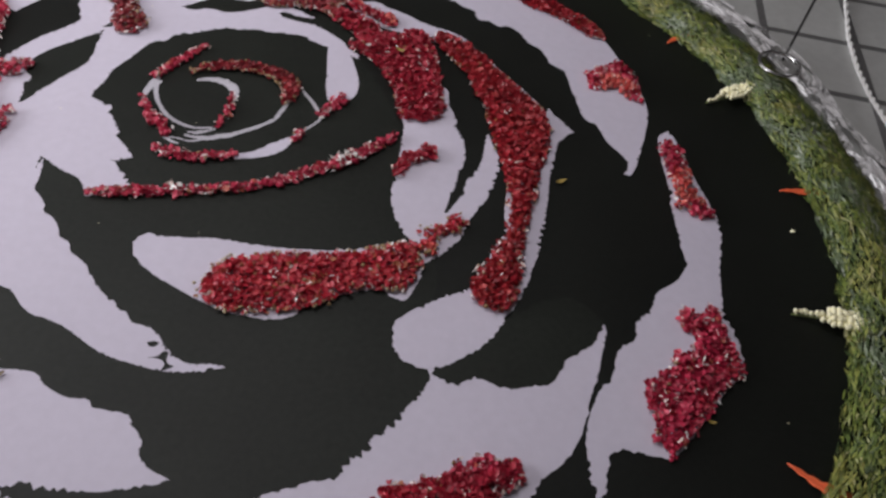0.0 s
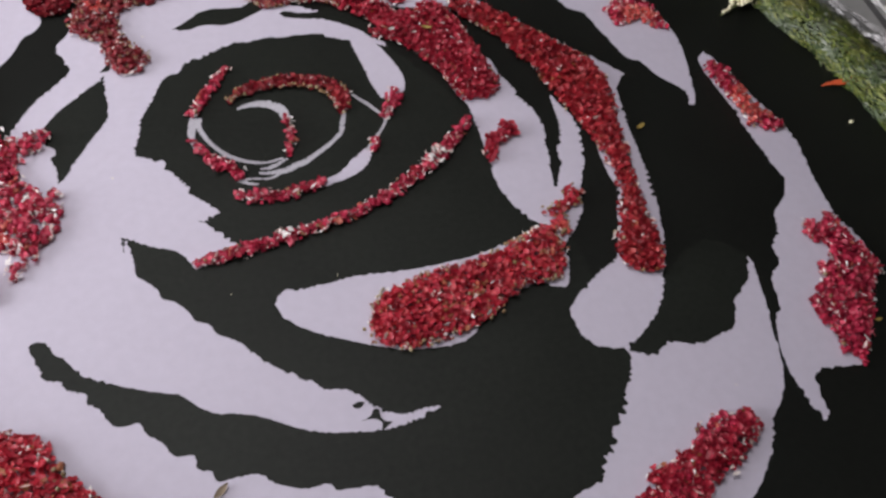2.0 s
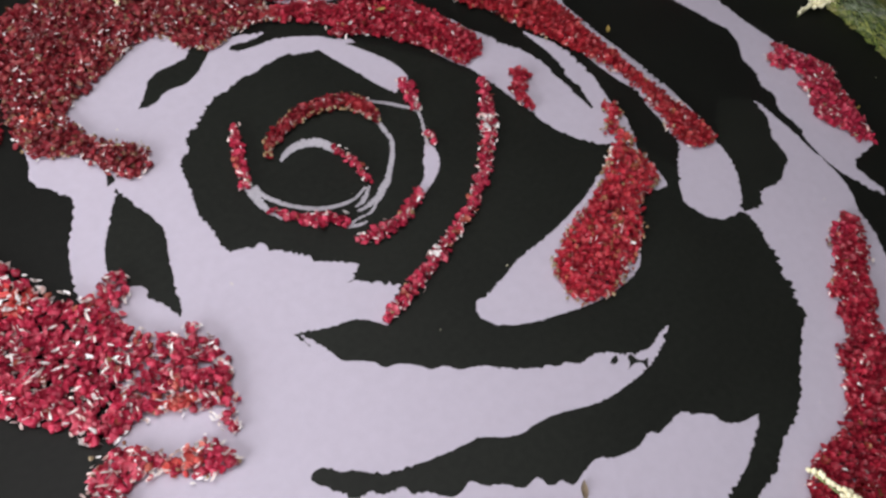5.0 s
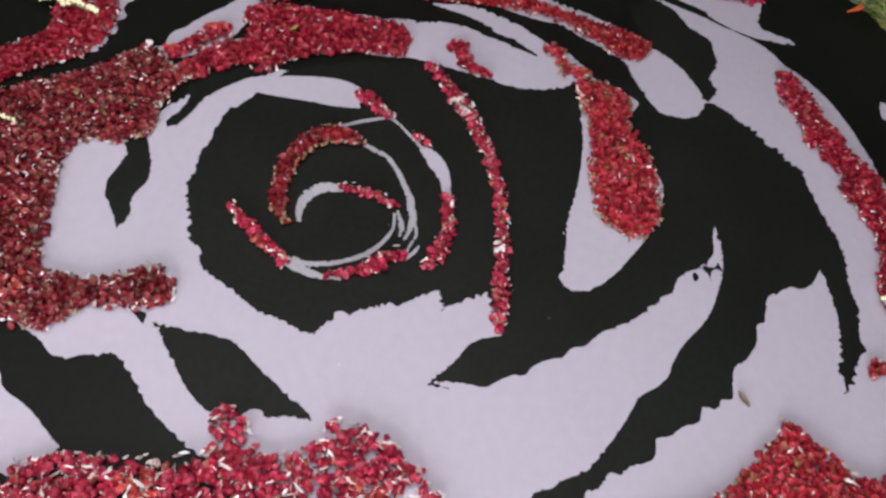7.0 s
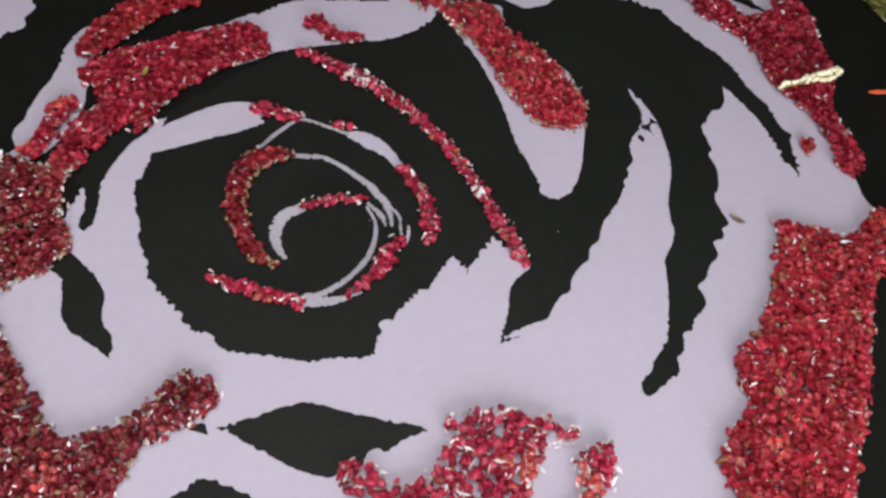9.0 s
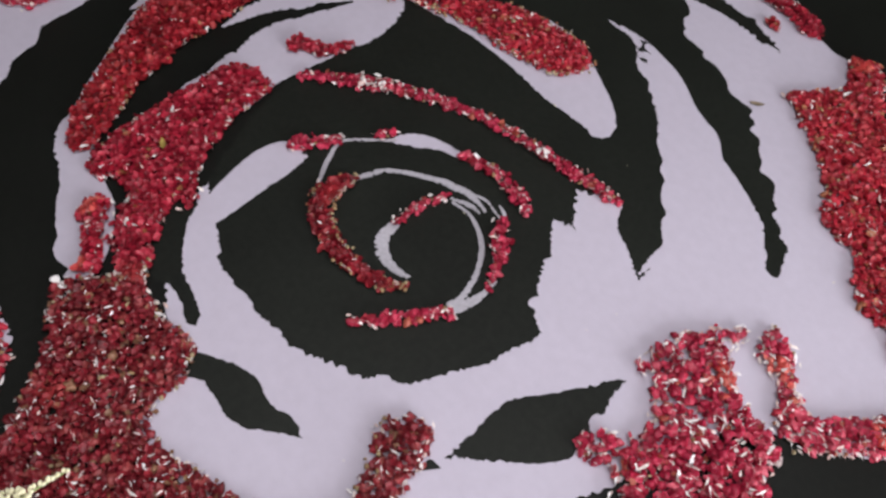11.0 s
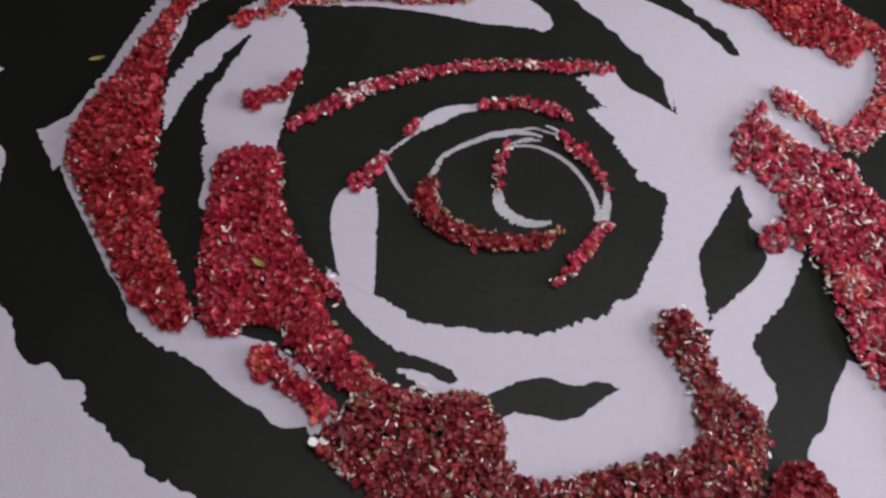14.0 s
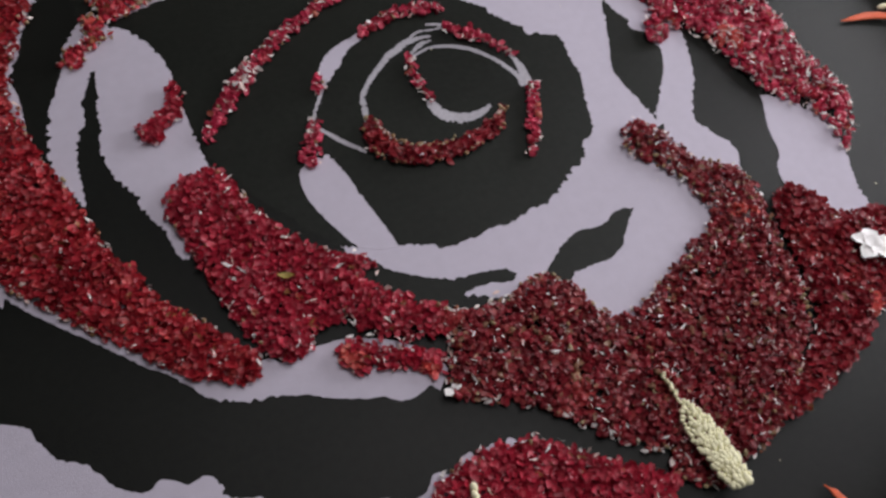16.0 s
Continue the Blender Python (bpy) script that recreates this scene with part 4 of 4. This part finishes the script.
heap('crimson', 'prong', 16, area([(-1.048, 1.610), (-1.116, 1.625), (-1.194, 1.698), (-1.259, 1.718), (-1.314, 1.640), (-1.381, 1.520), (-1.406, 1.392), (-1.390, 1.293), (-1.496, 1.275), (-1.525, 1.373), (-1.541, 1.490), (-1.420, 1.645), (-1.283, 1.804), (-1.226, 1.800), (-1.190, 1.757), (-1.162, 1.719), (-1.119, 1.708), (-1.076, 1.704), (-1.060, 1.659)]))
heap('mixed', 'south_band', 20, area([(-0.538, 0.945), (-0.537, 0.918), (-0.563, 0.874), (-0.590, 0.817), (-0.617, 0.772), (-0.604, 0.725), (-0.568, 0.675), (-0.546, 0.626), (-0.566, 0.596), (-0.607, 0.575), (-0.662, 0.618), (-0.717, 0.696), (-0.752, 0.752), (-0.850, 0.820), (-1.053, 0.945), (-1.250, 1.090), (-1.496, 1.275), (-1.376, 1.324), (-1.307, 1.438), (-1.221, 1.379), (-1.137, 1.368), (-1.072, 1.308), (-1.018, 1.244), (-0.982, 1.256), (-0.946, 1.242), (-0.895, 1.226), (-0.857, 1.153), (-0.806, 1.108), (-0.764, 1.070), (-0.723, 1.043), (-0.674, 1.012), (-0.625, 0.992), (-0.589, 0.964), (-0.546, 0.950)]))
heap('rose', 'north_tail', 18, area([(-0.403, 3.307), (-0.340, 3.264), (-0.260, 3.206), (-0.203, 3.162), (-0.155, 3.126), (-0.114, 3.116), (-0.055, 3.106), (0.008, 3.117), (0.064, 3.138), (0.149, 3.204), (0.196, 3.259), (0.114, 3.331), (0.026, 3.320), (-0.077, 3.275), (-0.131, 3.280), (-0.220, 3.331), (-0.290, 3.391)]))
heap('crimson', 'long_line', 12, ribbon([(0.283, 2.171, 0.014), (0.205, 2.072, 0.034), (0.135, 1.993, 0.042), (0.052, 1.922, 0.036), (-0.057, 1.845, 0.028), (-0.148, 1.795, 0.028), (-0.279, 1.751, 0.028), (-0.421, 1.714, 0.038), (-0.520, 1.688, 0.026), (-0.563, 1.673, 0.010)]))
heap('crimson', 'curl_line', 12, ribbon([(-0.297, 2.217, 0.016), (-0.286, 2.143, 0.022), (-0.304, 2.049, 0.018)]))
heap('maroon', 'crescent', 12, ribbon([(-0.472, 2.307, 0.012), (-0.417, 2.352, 0.032), (-0.322, 2.381, 0.042), (-0.218, 2.377, 0.051), (-0.138, 2.333, 0.057), (-0.118, 2.284, 0.054), (-0.126, 2.224, 0.016)]))
heap('crimson', 'hook', 12, ribbon([(-0.470, 2.470, 0.010), (-0.512, 2.405, 0.024), (-0.554, 2.320, 0.026), (-0.588, 2.244, 0.026)]))
heap('crimson', 'low_arc', 12, ribbon([(-0.581, 2.138, 0.010), (-0.551, 2.085, 0.028), (-0.496, 2.028, 0.040), (-0.435, 1.984, 0.022)]))
heap('crimson', 'side_arc', 12, ribbon([(-0.210, 1.934, 0.016), (-0.283, 1.905, 0.032), (-0.360, 1.891, 0.034), (-0.432, 1.899, 0.028), (-0.460, 1.915, 0.012)]))
heap('crimson', 'knee', 12, ribbon([(0.061, 2.314, 0.030), (0.055, 2.287, 0.044), (0.028, 2.234, 0.030), (0.004, 2.178, 0.012)]))
heap('crimson', 'bead', 12, ribbon([(-0.030, 2.101, 0.012), (-0.041, 2.070, 0.024), (-0.052, 2.042, 0.012)]))

# ---- the leaf garland round the rangoli ----
rng = np.random.default_rng(77)
bits = {"green": Pile(), "grey": Pile(), "yellow": Pile()}
STRAND = np.array([(-1.0, 0.0, 0.0), (0.0, -1.0, 0.25), (1.0, 0.15, 0.0), (0.1, 1.0, 0.25)])
for k in range(60000):
    a, b = rng.uniform(0, 2 * math.pi), rng.uniform(-0.25, math.pi + 0.25)
    rough = noise.noise(Vector((math.cos(a) * 22, math.sin(a) * 22, b)))
    r = 1.0 + rng.normal(0, 0.06) + 0.20 * rough
    R = 1.850 + bulge(a) + 0.110 * r * math.cos(b)
    c = (CENTRE.x + R * math.cos(a), CENTRE.y + R * math.sin(a), 0.012 + max(0.0, 0.062 * r * math.sin(b)))
    long, wide = rng.uniform(0.008, 0.032), rng.uniform(0.0017, 0.0044)
    turn = Matrix.Rotation(a, 4, "Z") @ Matrix.Rotation(math.pi / 2 - b, 4, "Y") @ Euler((rng.normal(0, 0.25), rng.normal(0, 0.16), math.pi / 2 + rng.normal(0, 0.42))).to_matrix().to_4x4()
    tuft = noise.noise(Vector((math.cos(a) * 13, math.sin(a) * 13, 0.8 * b + 5.0))) + rng.normal(0, 0.13)
    sort = "grey" if tuft > 0.30 else "yellow" if tuft < -0.27 else "green"
    bits[sort].add(STRAND, [(0, 1, 3), (1, 2, 3)], Matrix.Translation(c) @ turn @ Matrix.Diagonal((long, wide, 0.004, 1)))
garland = mesh_object("leaf_garland", bits["green"].verts, bits["green"].faces, GREEN)
tagged(garland, "thick ring garland of shredded green leaves round the rangoli", "garland", kind="stuff")
tagged(mesh_object("grey_leaf_bits", bits["grey"].verts, bits["grey"].faces, GREY_GREEN, garland), "bluish grey undersides of shredded leaves")
tagged(mesh_object("yellow_leaf_bits", bits["yellow"].verts, bits["yellow"].faces, YELLOW_GREEN, garland), "yellowish green shreds of leaves")


# ---- flower spikes and orange petals laid round the ring ----
def ellipsoid(name, mat, parent, m, rings=5, around=8):
    """A small rounded bud along its own z axis."""
    verts, faces = [(0, 0, -1)], []
    for a in range(1, rings):
        v = math.pi * a / rings
        pinch = 1.0 - 0.25 * (1 - math.cos(v)) / 2
        verts += [(math.sin(v) * pinch * math.cos(u), math.sin(v) * pinch * math.sin(u), -math.cos(v)) for u in np.linspace(0, 2 * math.pi, around, endpoint=False)]
    verts.append((0, 0, 1))
    for k in range(around):
        faces.append((0, 1 + (k + 1) % around, 1 + k))
        for a in range(rings - 2):
            b = 1 + a * around
            faces.append((b + k, b + (k + 1) % around, b + around + (k + 1) % around, b + around + k))
        faces.append((1 + (rings - 2) * around + k, 1 + (rings - 2) * around + (k + 1) % around, len(verts) - 1))
    ob = mesh_object(name, [m @ Vector(v) for v in verts], faces, mat, parent, True)
    return ob


def floret(name, parent, m, petals, long, wide, mat, rng):
    """An open floret: pointed petals round a short throat."""
    verts, faces = [], []
    for k in range(petals):
        turn = Matrix.Rotation(2 * math.pi * k / petals + rng.normal(0, 0.15), 4, "Z")
        base = len(verts)
        for t in (0.0, 0.35, 0.7, 1.0):
            w = wide * (0.35 + 1.6 * t * (1 - t) + 0.25 * t) * (0.35 if t == 1.0 else 1)
            for side in (-1, 0, 1):
                verts.append(m @ turn @ Vector((long * t, side * w, long * (0.55 * t - 0.45 * t * t) + (0.25 * w if side else 0))))
        for r in range(3):
            for c in range(2):
                q = base + 3 * r + c
                faces.append((q, q + 1, q + 4, q + 3))
    return mesh_object(name, verts, faces, mat, parent, True)


def polar(r, degrees, z=0.0):
    a = radians(degrees)
    return Vector((CENTRE.x + r * math.cos(a), CENTRE.y + r * math.sin(a), z))


def flower_spike(tip, foot, z=0.006, half=0.018, bead=0.0086, seed=0, mat=None, florets=1):
    """A cream flower spike lying flat: closed round buds, single at its tip and bunched several wide at its foot."""
    rng = np.random.default_rng(500 + seed)
    mat = mat or CREAM
    a, b = Vector((*tip[:2], z)), Vector((*foot[:2], z + 0.018))
    way = b - a
    long = way.length
    side = Vector((-way.y, way.x, 0)).normalized()
    spike = tagged(new("flower_spike"), "cream flower spike with round closed buds lying flat", "flower", "cream flower spikes")
    bow = rng.uniform(-0.010, 0.010)
    stem = [a + way * k / 8 + side * bow * math.sin(math.pi * k / 8) + Vector((0, 0, 0.004)) for k in range(9)]
    tube("stem", stem, 0.0028, DRY_GREEN, spike)
    steps = int(long / (1.2 * bead))
    for k in range(steps):
        t = (k + 0.5) / steps
        swell = min(1.0, max(0.0, (t - 0.18) / 0.35))
        reach = half * swell * swell * (3 - 2 * swell) * (1.0 - 0.35 * max(0.0, t - 0.8) / 0.2)
        across = 1 + int(2 * reach / (1.15 * bead))
        for c in range(across):
            off = 0.0 if across == 1 else -reach + 2 * reach * c / (across - 1)
            off += rng.normal(0, 0.35) * bead
            size = bead * rng.uniform(0.8, 1.2) * (0.8 + 0.35 * t)
            up = 0.7 * bead + 0.9 * bead * math.sqrt(max(0.0, 1 - (off / (reach + bead)) ** 2)) * (1 + swell)
            p = a + way * (t + rng.normal(0, 0.008)) + side * (bow * math.sin(math.pi * t) + off) + Vector((0, 0, up))
            aim = (-way.normalized() * 0.6 + side * (off / (reach + bead)) + Vector((0, 0, rng.uniform(0.2, 1.0)))).to_track_quat("Z", "Y").to_matrix().to_4x4()
            ellipsoid("bud", mat, spike, Matrix.Translation(p) @ aim @ Matrix.Diagonal((size * 0.95, size * 0.95, size * 1.15, 1)))
    for k in range(florets):
        at = b - way.normalized() * (0.006 + 0.017 * k) + side * half * (0.0, 0.7, -0.7, 0.3, -0.3)[k % 5] + Vector((0, 0, 0.012))
        aim = (way.normalized() * 0.5 + side * (0.0, 0.8, -0.8, 0.4, -0.4)[k % 5] + Vector((0, 0, 0.8))).to_track_quat("Z", "Y").to_matrix().to_4x4()
        floret("floret", spike, Matrix.Translation(at) @ aim, 5, 1.5 * half, 0.6 * half, mat, rng)
    return spike


def tube(name, points, radius, mat, parent=None, around=7, closed=False):
    pts = [Vector(p) for p in points]
    verts, faces = [], []
    n = len(pts)
    for k, p in enumerate(pts):
        way = (pts[(k + 1) % n] - pts[k - 1]) if closed else pts[min(k + 1, n - 1)] - pts[max(k - 1, 0)]
        q = way.to_track_quat("Z", "Y")
        verts += [p + q @ Vector((radius * math.cos(u), radius * math.sin(u), 0)) for u in np.linspace(0, 2 * math.pi, around, endpoint=False)]
    for k in range(n if closed else n - 1):
        for c in range(around):
            d, e = (c + 1) % around, (k + 1) % n
            faces.append((k * around + c, k * around + d, e * around + d, e * around + c))
    return mesh_object(name, verts, faces, mat, parent, True)


YELLOW_CREAM = material("yellow_cream_bud", (0.94, 0.89, 0.58), 0.55, 0.2, 60, 0.1, 300)
DRY_GREEN = material("pale_green_stem", (0.30, 0.36, 0.14), 0.6, 0.15, 60)
SPIKES = [(1.58, 1.80, 28), (1.575, 1.80, -8)]
for k, (inner, outer, degrees) in enumerate(SPIKES):
    flower_spike(polar(inner, degrees), polar(outer, degrees), 0.002, 0.023, 0.0120, seed=k, florets=5)
flower_spike((0.013, 3.166), (0.003, 3.362), 0.022, 0.015, 0.0115, seed=2, florets=3)
flower_spike((-0.068, 0.724), (-0.058, 0.510), 0.022, 0.009, 0.0098, seed=3)
flower_spike((-0.072, 0.318), (-0.090, 0.165), 0.006, 0.012, 0.0080, seed=5)
flower_spike((-0.468, 3.103), (-0.490, 3.374), 0.028, 0.029, 0.0072, seed=9, mat=YELLOW_CREAM, florets=0)


def orange_petal(inner, outer, degrees, seed):
    """A long folded orange petal, pointed at its inner end."""
    rng = np.random.default_rng(700 + seed)
    a, b = polar(inner, degrees, 0.003), polar(outer, degrees, 0.012)
    way = b - a
    side = Vector((-way.y, way.x, 0)).normalized()
    verts, faces = [], []
    n = 10
    for k in range(n + 1):
        t = k / n
        w = 0.060 * (outer - inner + 0.06) * math.sin(min(1.0, t * 1.5 + 0.06) * math.pi / 2) * (1 + 0.18 * rng.normal())
        mid = a + way * t + side * 0.006 * math.sin(5 * t + seed)
        for s, up in ((-1, 0.004), (-0.5, 0.008), (0, 0.0015), (0.5, 0.009), (1, 0.005)):
            verts.append(mid + side * w * s + Vector((0, 0, up * (0.5 + 0.5 * t))))
    for k in range(n):
        for c in range(4):
            q = 5 * k + c
            faces.append((q, q + 1, q + 6, q + 5))
    ob = mesh_object("orange_petal", verts, faces, ORANGE, None, True)
    solid = ob.modifiers.new("thickness", "SOLIDIFY")
    solid.thickness = 0.0012
    return tagged(ob, "long folded bright orange petal lying beside the garland", "petal", "orange petals round the ring")


for k, (inner, outer, degrees) in enumerate([(1.68, 1.82, 41), (1.64, 1.79, 11), (1.63, 1.80, -26), (1.665, 1.81, -40), (1.56, 1.72, -56), (1.658, 1.827, 165.6), (1.574, 1.745, 178.6), (1.675, 1.80, 113.2), (1.50, 1.80, -93.5)]):
    orange_petal(inner, outer, degrees, k)

# a white flower lying on the petals to the north-west, and a bud beside the orange petal to the west
rng = np.random.default_rng(41)
flower = tagged(new("white_flower"), "open white flower head lying on the red petals", "flower")
c = Vector((-1.150, 3.014, 0.036))
floret("petals", flower, Matrix.Translation(c) @ Euler((0.15, -0.1, 0.5)).to_matrix().to_4x4(), 5, 0.056, 0.024, WHITE, rng)
floret("inner_petals", flower, Matrix.Translation(c + Vector((0.004, 0.0, 0.008))) @ Euler((-0.1, 0.1, 1.2)).to_matrix().to_4x4(), 3, 0.030, 0.020, WHITE, rng)
pale_bud = tagged(new("pale_bud"), "tiny pale bud lying alone on the black ground", "flower")
ellipsoid("bud", CREAM, pale_bud, Matrix.Translation((1.603, 2.029, 0.008)) @ Matrix.Rotation(1.4, 4, "Y") @ Matrix.Diagonal((0.006, 0.007, 0.009, 1)))
loose_petal = tagged(new("white_petal"), "curled white petal lying at the tip of the pale strip", "petal")
floret("petal", loose_petal, Matrix.Translation((-0.034, 2.968, 0.016)) @ Euler((0.2, -0.2, 0.6)).to_matrix().to_4x4(), 2, 0.022, 0.013, WHITE, rng)
bud = tagged(new("white_bud"), "small closed white flower bud on the black ground", "flower")
ellipsoid("bud", CREAM, bud, Matrix.Translation(polar(1.81, 166.7, 0.020)) @ Matrix.Rotation(1.5, 4, "Y") @ Matrix.Diagonal((0.011, 0.011, 0.022, 1)))


def fallen_leaf(x, y, z, degrees, long=0.021, mat=DRY):
    verts, faces = [], []
    for k, t in enumerate(np.linspace(-1, 1, 6)):
        w = 0.36 * (1 - t * t) + 0.02
        for s in (-1, 0, 1):
            verts.append((long * t, long * w * s, 0.0035 * (abs(s) + t * t)))
    for r in range(5):
        for c in range(2):
            q = 3 * r + c
            faces.append((q, q + 1, q + 4, q + 3))
    ob = mesh_object("fallen_leaf", verts, faces, mat, None, True)
    ob.matrix_world = pose(x, y, z, 0, 0, degrees)
    return tagged(ob, ("small dry brown leaf" if mat is BROWN_LEAF else "small dry yellowish leaf") + " fallen on the rangoli", "leaf", "fallen leaves")


fallen_leaf(0.840, 2.074, 0.007, 35)
fallen_leaf(-0.510, 1.050, 0.004, 46, 0.023, BROWN_LEAF)
fallen_leaf(0.211, 2.600, 0.036, 160, 0.020)
fallen_leaf(1.264, 1.27, 0.004, 0, 0.013)

# stray crumbs of petal and powder on the dark ground
rng = np.random.default_rng(90)
verts, faces = [], []
for k in range(26):
    c = Vector((*polar(1.72 * math.sqrt(rng.random()), rng.uniform(0, 360)).xy, 0.0115))
    q = Euler((rng.normal(0, 0.5), rng.normal(0, 0.5), rng.uniform(0, 6.28))).to_matrix()
    size = rng.uniform(0.0008, 0.0022)
    base = len(verts)
    verts += [c + q @ Vector(v) * size for v in ((-1, -1, 0), (1, -0.8, 0.3), (0.9, 1, 0), (-0.8, 0.9, 0.4))]
    faces.append((base, base + 1, base + 2, base + 3))
crumbs = mesh_object("stray_crumbs", verts, faces, CREAM)
tagged(crumbs, "tiny pale crumbs scattered over the rangoli", "crumbs", kind="stuff")

# ---- white net fabric bunched outside the garland ----
rng = np.random.default_rng(12)
rows_r, rows_a = 15, 900
verts, faces = [], []
for i in range(rows_r):
    for j in range(rows_a):
        a = 2 * math.pi * j / rows_a
        u = i / (rows_r - 1)
        wob = noise.noise(Vector((math.cos(a) * 9, math.sin(a) * 9, u * 1.7)))
        r = RING + bulge(a) + 0.055 + 0.23 * u * (1 + 0.5 * noise.noise(Vector((math.cos(a) * 4, math.sin(a) * 4, 3.0)))) + 0.02 * wob
        z = 0.004 + 0.066 * (1 - u) ** 1.5 + 0.050 * abs(noise.noise(Vector((math.cos(a) * 16, math.sin(a) * 16, u * 5)))) * (1.2 - u)
        verts.append((CENTRE.x + r * math.cos(a), CENTRE.y + r * math.sin(a), z))
for i in range(rows_r - 1):
    for j in range(rows_a):
        a, u = 2 * math.pi * j / rows_a, i / (rows_r - 1)
        n = noise.noise(Vector((math.cos(a) * 13, math.sin(a) * 13, u * 5.0)))
        strand = abs(n) < 0.22 or abs(noise.noise(Vector((math.cos(a) * 7 + 5, math.sin(a) * 7, u * 9.0)))) < 0.12 or i == 0
        if strand:
            k = (j + 1) % rows_a
            faces.append((i * rows_a + j, (i + 1) * rows_a + j, (i + 1) * rows_a + k, i * rows_a + k))
net = mesh_object("net_fabric", verts, faces, NETTING, None, True)
tagged(net, "bunched torn white net fabric along the outside of the garland", "fabric")

# ---- barrier stand and rope outside the ring ----
stand = tagged(new("barrier_stand"), "thin black rod standing in a bright steel hoop on the tiles", "stand")
stand.location = (1.742, 3.053, 0)
hx, hy, hz = -0.079, -0.172, 0.074
tube("base_hoop", [(hx + 0.080 * math.cos(u), hy + 0.080 * math.sin(u), hz) for u in np.linspace(0, 2 * math.pi, 40, endpoint=False)], 0.0075, STEEL, stand, closed=True)
tube("spoke", [(0.0, 0.0, 0.060), (-0.02, -0.05, 0.066), (hx + 0.034, hy + 0.072, hz)], 0.0045, STEEL, stand)
for u in (0.1, 1.9):
    tube("foot", [(hx + 0.080 * math.cos(u), hy + 0.080 * math.sin(u), hz), (hx + 0.10 * math.cos(u), hy + 0.10 * math.sin(u), -0.010)], 0.005, STEEL, stand)
tube("rod", [(0, 0, -0.010), (0, 0, 0.4), (0, 0, 0.95)], 0.0055, BLACK_ROD, stand)
rope = tagged(new("barrier_rope"), "white twisted rope lying loose on the grey tiles", "rope")
bends = np.array([(2.30, 4.20), (2.17, 3.85), (2.112, 3.571), (2.065, 3.289), (2.053, 3.062), (2.063, 2.878), (2.089, 2.722), (2.16, 2.45), (2.26, 2.2)])
along = np.linspace(0, len(bends) - 1, 420)
line = [Vector((np.interp(t, range(len(bends)), bends[:, 0]), np.interp(t, range(len(bends)), bends[:, 1]), -0.006)) for t in along]
for phase in (0.0, 3.142):
    strand = []
    for k, p in enumerate(line):
        u = phase + 0.25 * k
        strand.append(p + Vector((0.0058 * math.cos(u), 0, 0.0065 + 0.0058 * math.sin(u))))
    tube("rope_strand", strand, 0.0056, ROPE, rope, 6)

# ---- grey tiles ----
pitch, gap = 0.40, 0.035
turned = pose(1.89, 3.08, 0, 0, 0, -2.5)
spots = []
for i in range(-22, 14):
    for j in range(-20, 15):
        x, y, _ = turned @ Vector((i * pitch, j * pitch, 0))
        if -6.0 < x < 6.0 and -4.1 < y < 7.9 and math.hypot(x - CENTRE.x, y - CENTRE.y) > RING - 0.18:
            spots.append((math.hypot(x - CENTRE.x, y - CENTRE.y), i, j))
spots.sort()


def tile_shape(bm, m):
    h, e = (pitch - gap) / 2, 0.002
    low = [bm.verts.new(m @ Vector((x * h, y * h, -0.0135))) for x, y in ((-1, -1), (1, -1), (1, 1), (-1, 1))]
    mid = [bm.verts.new(m @ Vector((x * h, y * h, -0.0115))) for x, y in ((-1, -1), (1, -1), (1, 1), (-1, 1))]
    top = [bm.verts.new(m @ Vector((x * (h - e), y * (h - e), -0.0105))) for x, y in ((-1, -1), (1, -1), (1, 1), (-1, 1))]
    for k in range(4):
        d = (k + 1) % 4
        bm.faces.new((low[k], low[d], mid[d], mid[k]))
        bm.faces.new((mid[k], mid[d], top[d], top[k]))
    bm.faces.new(top)


bm = bmesh.new()
tile_shape(bm, Matrix())
one_tile = bpy.data.meshes.new("floor_tile")
bm.to_mesh(one_tile)
bm.free()
one_tile.materials.append(TILE)
for _, i, j in spots[:290]:
    o = new("floor_tile", one_tile)
    o.parent, o.matrix_basis = floor, turned @ pose(i * pitch, j * pitch, 0)
bm = bmesh.new()
for _, i, j in spots[290:]:
    tile_shape(bm, turned @ pose(i * pitch, j * pitch, 0))
tagged(part("far_floor_tiles", bm, TILE, floor), kind="stuff")
